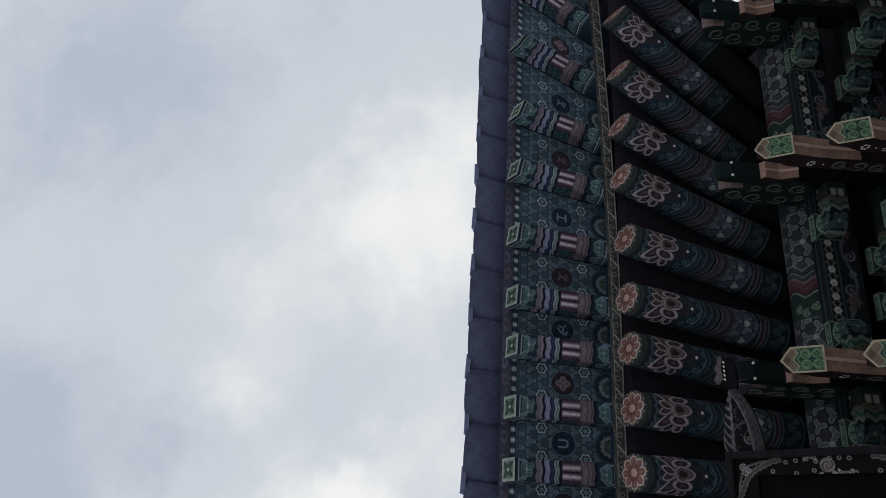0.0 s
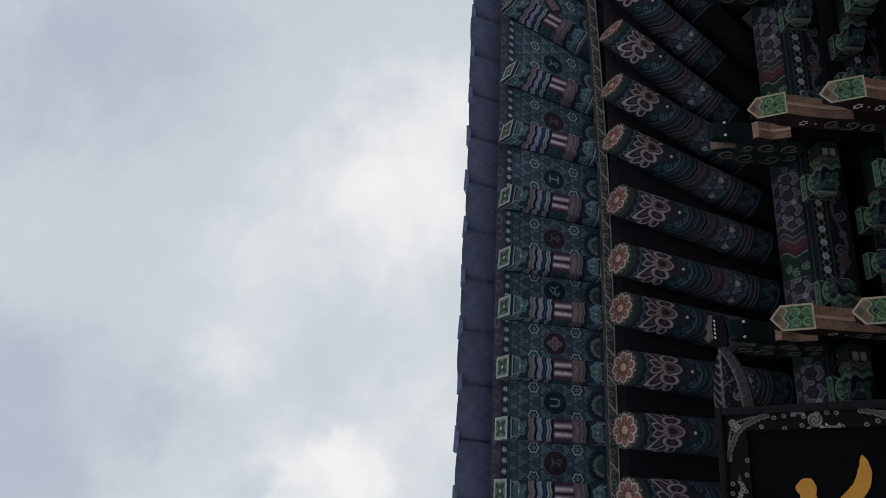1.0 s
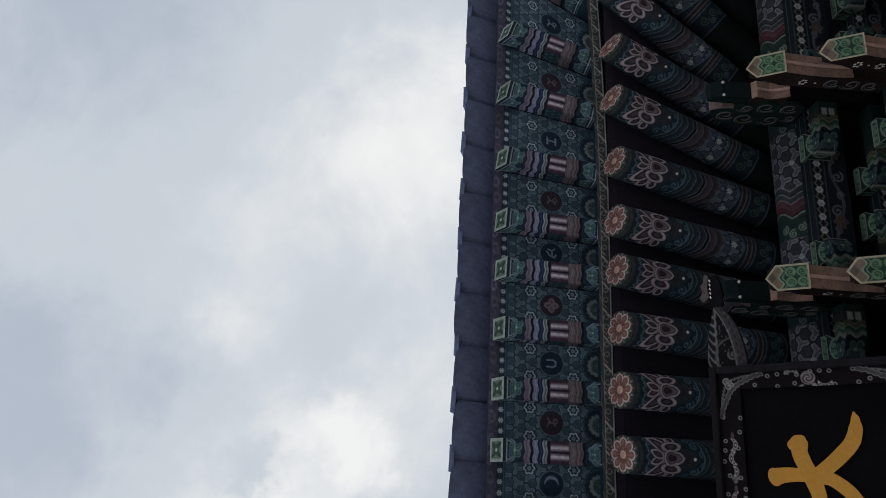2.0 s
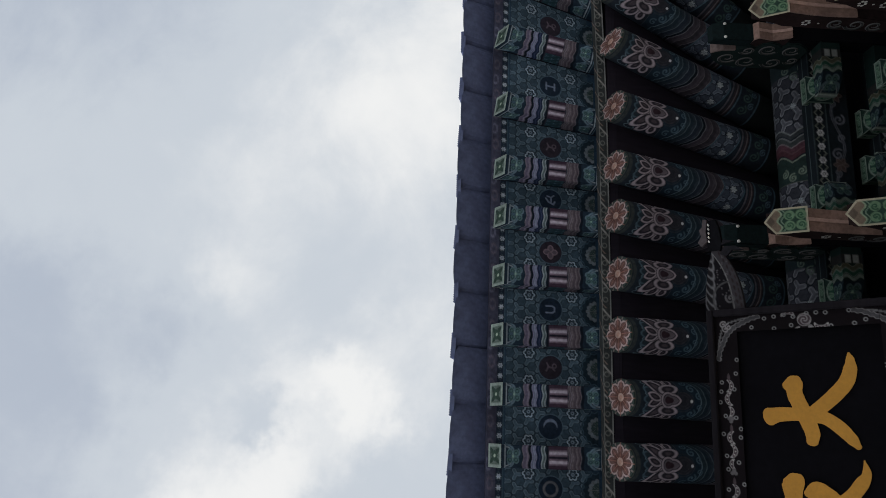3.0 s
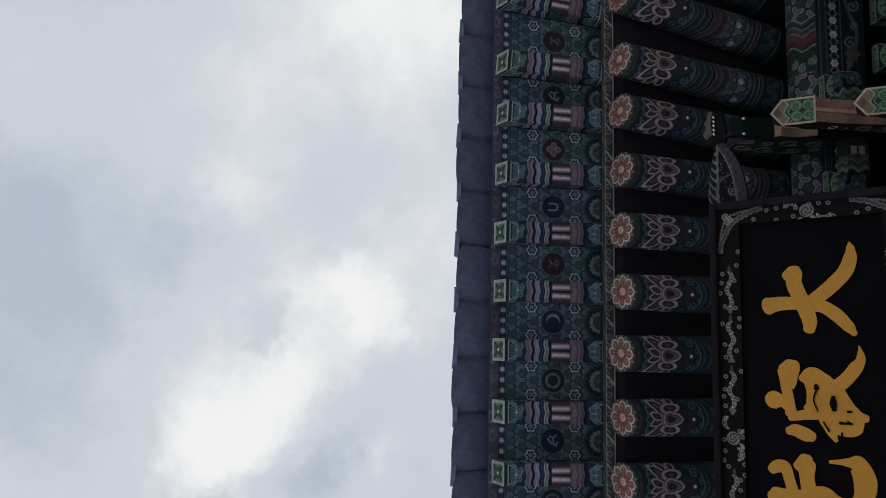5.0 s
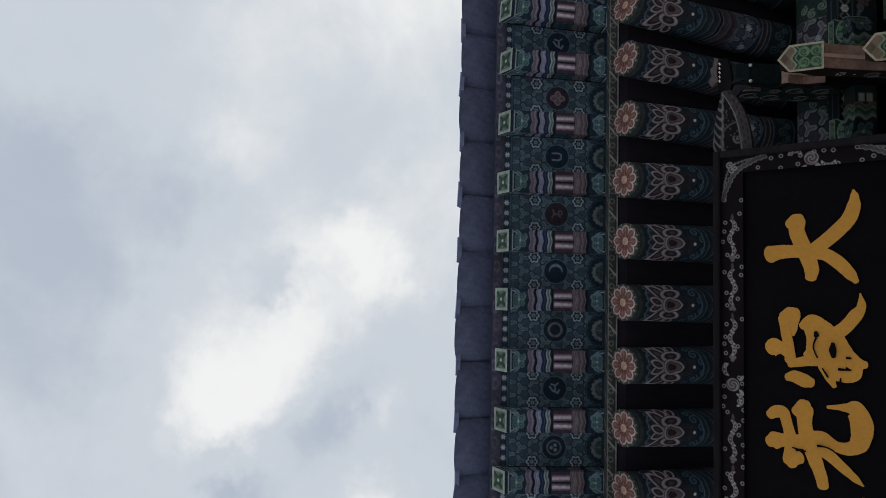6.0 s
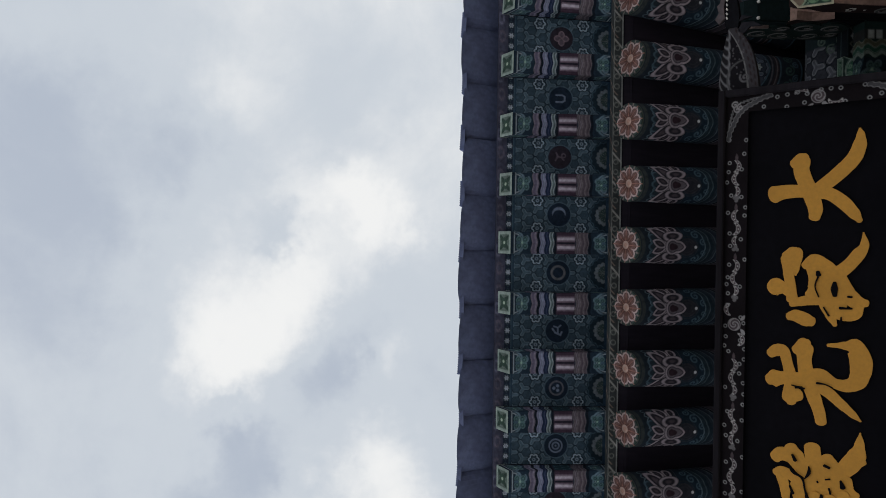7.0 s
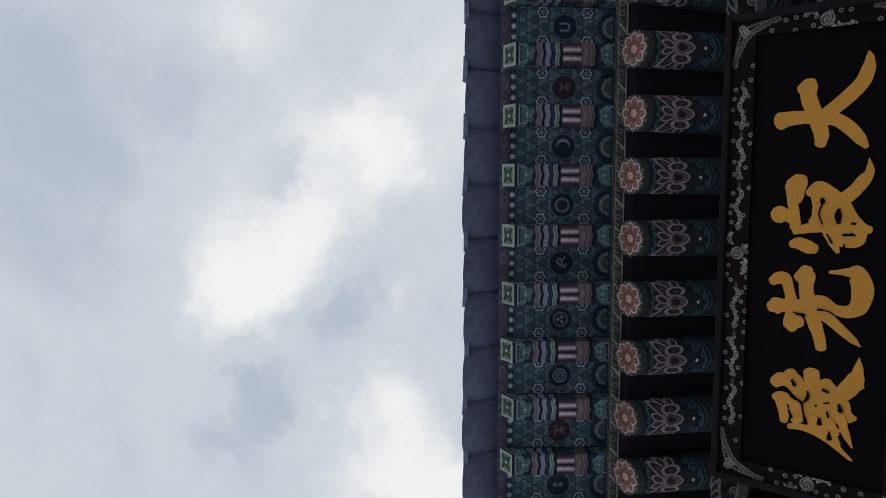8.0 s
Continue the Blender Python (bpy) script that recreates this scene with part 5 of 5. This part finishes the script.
def ear_board(sign, hand):
    """A horn-shaped carved ear at the top corner: feathers along its upper rim, scales along its lower rim."""
    step = 0.0045
    ss, ws = np.linspace(0, 1, 80), np.linspace(0, 1, 44)
    S, Wd = np.meshgrid(ss, ws)
    top = 0.012 - 0.050 * S ** 2
    low = -0.182 + 0.035 * S + 0.085 * S ** 3.0
    X = S * 0.335 - 0.01
    Y = top * (1 - Wd) + low * Wd
    cv = Canvas(X, Y, (0.007, 0.006, 0.008), step)
    lower = Y - low
    cv.fill(lower - 0.048, (0.044, 0.040, 0.045))
    for k in range(9):
        for j in range(2):
            x = 0.01 + k * 0.036 + j * 0.018
            y0 = -0.182 + 0.035 * (x / 0.335) + 0.085 * (x / 0.335) ** 3
            cv.fill(cv.petal(x, y0 + 0.012 + 0.018 * j, 75, 0.026, 0.009), (0.03, 0.02, 0.022))
    cv.line(lower - 0.050, 0.005, (0.18, 0.175, 0.175))
    for k in range(7):
        p = cv.oval(k * 0.046 - 0.020, -0.034, 66, 0.095, 0.034)
        cv.fill(p, (0.012, 0.011, 0.013))
        cv.line(p, 0.0045, (0.15, 0.145, 0.155))
    cv.line(cv.spiral(0.06, -0.115, 0.026, 1.3, 1, 1.0), 0.009, (0.10, 0.095, 0.10))
    cv.line(np.hypot(X - 0.06, Y + 0.115) - 0.085, 0.008, (0.07, 0.068, 0.07), clip=0.045 - lower)
    r = random.Random(3)
    for k in range(26):
        cv.fill(cv.disc(r.uniform(0.02, 0.28), r.uniform(-0.11, -0.05), 0.003), (0.10, 0.09, 0.10))
    x0 = 0.0 if hand > 0 else -SIGN_W
    P = np.stack([x0 + hand * X, Y, np.full_like(X, 0.006)], -1)
    B = P[[0, -1]] + np.array([0, 0, -0.032])
    P = np.concatenate([B[:1], P, B[1:]])
    C = np.concatenate([cv.c[:1], cv.c, cv.c[-1:]])
    if hand > 0:
        P, C = P[::-1], C[::-1]
    ear = painted_grid("ear_board", P, C, M_SIGN_PAINT, sign, "dark carved ear with pale feathers and scales")
    # beaked head at the end, curling crest below it
    def flat(name, outline, mat, z, thick, lab=""):
        bm = bmesh.new()
        f = bm.faces.new([bm.verts.new((x0 + hand * a, b, z)) for a, b in outline])
        ext = bmesh.ops.extrude_face_region(bm, geom=[f])
        for v in [g for g in ext["geom"] if isinstance(g, bmesh.types.BMVert)]:
            v.co.z += thick
        bmesh.ops.recalc_face_normals(bm, faces=bm.faces[:])
        return part(name, bm, mat, ear, lab)
    flat("neck", [(0.31, -0.02), (0.36, -0.012), (0.43, -0.005), (0.47, -0.022), (0.475, -0.06), (0.43, -0.075), (0.36, -0.085), (0.31, -0.08)], M_SIGN_DARK, -0.02, 0.03)
    flat("beak", [(0.335, 0.012), (0.36, -0.018), (0.41, -0.012), (0.475, -0.02), (0.482, 0.0), (0.44, 0.006), (0.425, 0.022), (0.39, 0.012), (0.36, 0.030)], M_BEAK, 0.004, 0.016, "pale pink carved beak")
    for k in range(5):
        flat("tooth", [(0.352 + 0.022 * k, -0.026), (0.362 + 0.022 * k, -0.020), (0.368 + 0.022 * k, -0.025), (0.358 + 0.022 * k, -0.031)], M_WHITE, 0.011, 0.006)
    flat("crest", [(0.29, -0.075), (0.33, -0.095), (0.325, -0.15), (0.30, -0.19), (0.305, -0.135), (0.275, -0.105)], M_SIGN_GREY, -0.01, 0.016)
    flat("crest", [(0.335, -0.08), (0.365, -0.095), (0.35, -0.145), (0.345, -0.11)], M_SIGN_GREY, -0.008, 0.016)


M_SIGN_DARK = material("dark_carved_wood", (0.007, 0.007, 0.009), 0.8, grain=50, blotch=8, wear=0.4, gloss=0.05)
M_BEAK = material("pale_pink_paint", (0.085, 0.068, 0.072), 0.7, grain=50, blotch=9, wear=0.4)
M_SIGN_GREY = material("grey_carved_wood", (0.018, 0.017, 0.021), 0.8, grain=50, blotch=9, wear=0.4, gloss=0.06)


def build_sign():
    sign = new("signboard")
    box("board", (-SIGN_W + 0.02, -SIGN_H + 0.02, -0.03), (-0.02, -0.02, 0.0), M_BLACK, sign, "black lacquered board", 0.0)
    for name, lo, hi in (("rail", (-SIGN_W, -RAIL, -0.035), (0.0, 0.0, 0.045)), ("rail", (-SIGN_W, -SIGN_H, -0.035), (0.0, -SIGN_H + RAIL, 0.045)),
                         ("rail", (-RAIL, -SIGN_H + RAIL, -0.035), (0.0, -RAIL, 0.045)), ("rail", (-SIGN_W, -SIGN_H + RAIL, -0.035), (-SIGN_W + RAIL, -RAIL, 0.045))):
        box(name, lo, hi, M_RAIL, sign, "", 0.006)
    border_panel("border_panel", sign, RAIL, SIGN_W - RAIL, RAIL, EDGE_V, True, 1)
    border_panel("border_panel", sign, RAIL, SIGN_W - RAIL, SIGN_H - EDGE_V, SIGN_H - RAIL, True, 2)
    border_panel("border_panel", sign, RAIL, EDGE_U, EDGE_V, SIGN_H - EDGE_V, False, 3)
    border_panel("border_panel", sign, SIGN_W - EDGE_U, SIGN_W - RAIL, EDGE_V, SIGN_H - EDGE_V, False, 4)
    dae_strokes = [
        [(514, 260, 95), (504, 307, 76), (502, 368, 69), (501, 439, 71), (462, 495, 72), (409, 554, 74), (361, 596, 73), (308, 616, 67), (265, 620, 43), (233, 616, 11)],
        [(378, 348, 58), (357, 374, 69), (349, 395, 51)],
        [(361, 383, 80), (406, 378, 80), (458, 395, 80), (523, 421, 80), (582, 440, 74), (625, 437, 57)],
        [(509, 439, 68), (519, 498, 67), (557, 552, 69), (603, 594, 60), (641, 622, 30)]]
    jeok1_strokes = [
        [(809, 317, 59), (796, 348, 82), (791, 372, 64)],
        [(804, 363, 64), (856, 363, 35), (892, 359, 12)],
        [(817, 324, 71), (869, 326, 53), (943, 339, 53), (1006, 347, 59)],
        [(958, 260, 79), (950, 277, 97), (957, 315, 60), (974, 338, 59)],
        [(1027, 343, 33), (1009, 401, 53), (1001, 460, 57), (993, 541, 67)],
        [(1086, 333, 42), (1081, 365, 65), (1095, 404, 73), (1103, 434, 52)],
        [(848, 399, 41), (822, 441, 69), (849, 484, 79), (877, 529, 73), (846, 576, 66), (793, 618, 65), (752, 642, 43), (695, 638, 8)]]
    jeok2_strokes = [
        [(855, 437, 75), (906, 451, 80), (958, 442, 75), (980, 414, 35)],
        [(867, 485, 68), (944, 493, 85), (1008, 486, 63), (1066, 510, 51), (1111, 530, 23)],
        [(897, 544, 73), (954, 569, 83), (998, 609, 77), (1006, 654, 38)],
        [(917, 515, 68), (980, 534, 73), (1023, 543, 84)],
        [(1057, 526, 56), (1062, 574, 67), (1055, 610, 61), (1019, 633, 33)]]
    jeok2_slits = [
        [(873, 457, 17), (888, 460, 26)],
        [(898, 458, 9), (940, 446, 6), (988, 462, 6)],
        [(920, 527, 17), (950, 526, 34), (978, 529, 22)],
        [(981, 582, 11), (981, 597, 11)],
        [(1033, 550, 14), (1033, 598, 8)],
        [(1034, 483, 6), (1071, 505, 9)],
        [(1073, 556, 6), (1104, 555, 14)]]
    gwang_strokes = [
        [(1268, 254, 49), (1250, 281, 67), (1250, 312, 60), (1307, 331, 54), (1373, 347, 66)],
        [(1391, 251, 62), (1383, 274, 92), (1376, 317, 67), (1374, 354, 66)],
        [(1395, 337, 42), (1459, 345, 84), (1485, 351, 48)],
        [(1459, 340, 79), (1446, 382, 66)],
        [(1242, 371, 59), (1210, 402, 71), (1201, 418, 41)],
        [(1226, 405, 88), (1292, 405, 71), (1365, 420, 82), (1441, 445, 70), (1512, 470, 61), (1558, 479, 55)],
        [(1377, 354, 66), (1368, 416, 83), (1349, 470, 81), (1375, 535, 54), (1377, 588, 67), (1345, 627, 91), (1270, 637, 107), (1207, 612, 94), (1200, 573, 42), (1202, 537, 25), (1205, 502, 17)],
        [(1393, 446, 53), (1416, 502, 58), (1461, 557, 51), (1499, 603, 39), (1529, 640, 8)]]
    gwang_slits = [
        [(1404, 353, 6), (1414, 408, 9)],
        [(1381, 460, 12), (1383, 495, 6), (1395, 526, 6)]]
    jeon1_strokes = [
        [(1755, 283, 62), (1734, 310, 74), (1737, 351, 73)],
        [(1697, 350, 67), (1737, 369, 97), (1780, 400, 78), (1805, 439, 66)],
        [(1681, 443, 80), (1755, 451, 83), (1840, 455, 101), (1913, 465, 101)],
        [(1718, 505, 67), (1773, 524, 104), (1864, 533, 134)],
        [(1777, 559, 75), (1727, 601, 91), (1681, 627, 84), (1638, 636, 50), (1581, 638, 8)],
        [(1756, 586, 46), (1705, 653, 33)],
        [(1822, 568, 115), (1855, 600, 74), (1859, 632, 28)]]
    jeon1_slits = [
        [(1728, 361, 12), (1752, 374, 18)],
        [(1769, 432, 6), (1798, 433, 18), (1829, 415, 6)],
        [(1751, 497, 15), (1758, 519, 12)],
        [(1814, 502, 6), (1808, 521, 9)],
        [(1829, 469, 9), (1834, 471, 9)],
        [(1851, 518, 9), (1874, 524, 9)],
        [(1807, 565, 11), (1835, 574, 26)],
        [(1887, 486, 12), (1913, 489, 27)]]
    jeon2_strokes = [
        [(1824, 285, 37), (1815, 316, 55), (1829, 360, 55), (1859, 389, 48), (1917, 399, 42)],
        [(1828, 309, 56), (1887, 329, 55), (1931, 333, 43)],
        [(1862, 374, 49), (1922, 386, 49)],
        [(1953, 357, 31), (1946, 415, 36), (1965, 489, 35), (2002, 558, 32), (2043, 611, 20), (2056, 630, 6)],
        [(1908, 453, 77), (1943, 503, 71), (1976, 547, 58), (1991, 571, 29)],
        [(1908, 515, 82), (1939, 555, 69)],
        [(1869, 573, 63), (1932, 597, 40), (1994, 627, 11)]]
    jeon2_slits = [
        [(1782, 345, 6), (1808, 367, 15), (1828, 405, 9), (1875, 417, 9), (1923, 431, 18)],
        [(1874, 352, 9), (1907, 366, 15)],
        [(1949, 339, 6), (1925, 361, 6)],
        [(1942, 531, 9), (1974, 533, 26)],
        [(1901, 560, 9), (1915, 568, 9)],
        [(1937, 576, 9), (1992, 590, 17)]]
    brush_letter(sign, dae_strokes)
    brush_letter(sign, jeok1_strokes + jeok2_strokes)
    brush_letter(sign, gwang_strokes)
    brush_letter(sign, jeon1_strokes + jeon2_strokes)
    # black slits left between the crowded strokes
    for slits in (jeok2_slits, gwang_slits, jeon1_slits, jeon2_slits):
        brush_gaps(sign, slits)
    for hand in (1, -1):
        ear_board(sign, hand)
    # hangers that hold the board off the brackets
    for x in (-0.55, -1.75):
        box("hanger", (x - 0.02, -0.24, -0.86), (x + 0.02, -0.20, -0.028), M_SIGN_DARK, sign, "", 0.003)
    up = Vector((0, -math.sin(radians(SIGN_TILT)), math.cos(radians(SIGN_TILT))))
    out = Vector((1, 0, 0)).cross(up)
    m = Matrix(((1, up.x, out.x, 0.805), (0, up.y, out.y, 1.512), (0, up.z, out.z, 5.245), (0, 0, 0, 1)))
    sign.matrix_basis = m
    tagged(sign, "black wooden temple signboard with four gold characters and painted frame", "signboard")


build_sign()
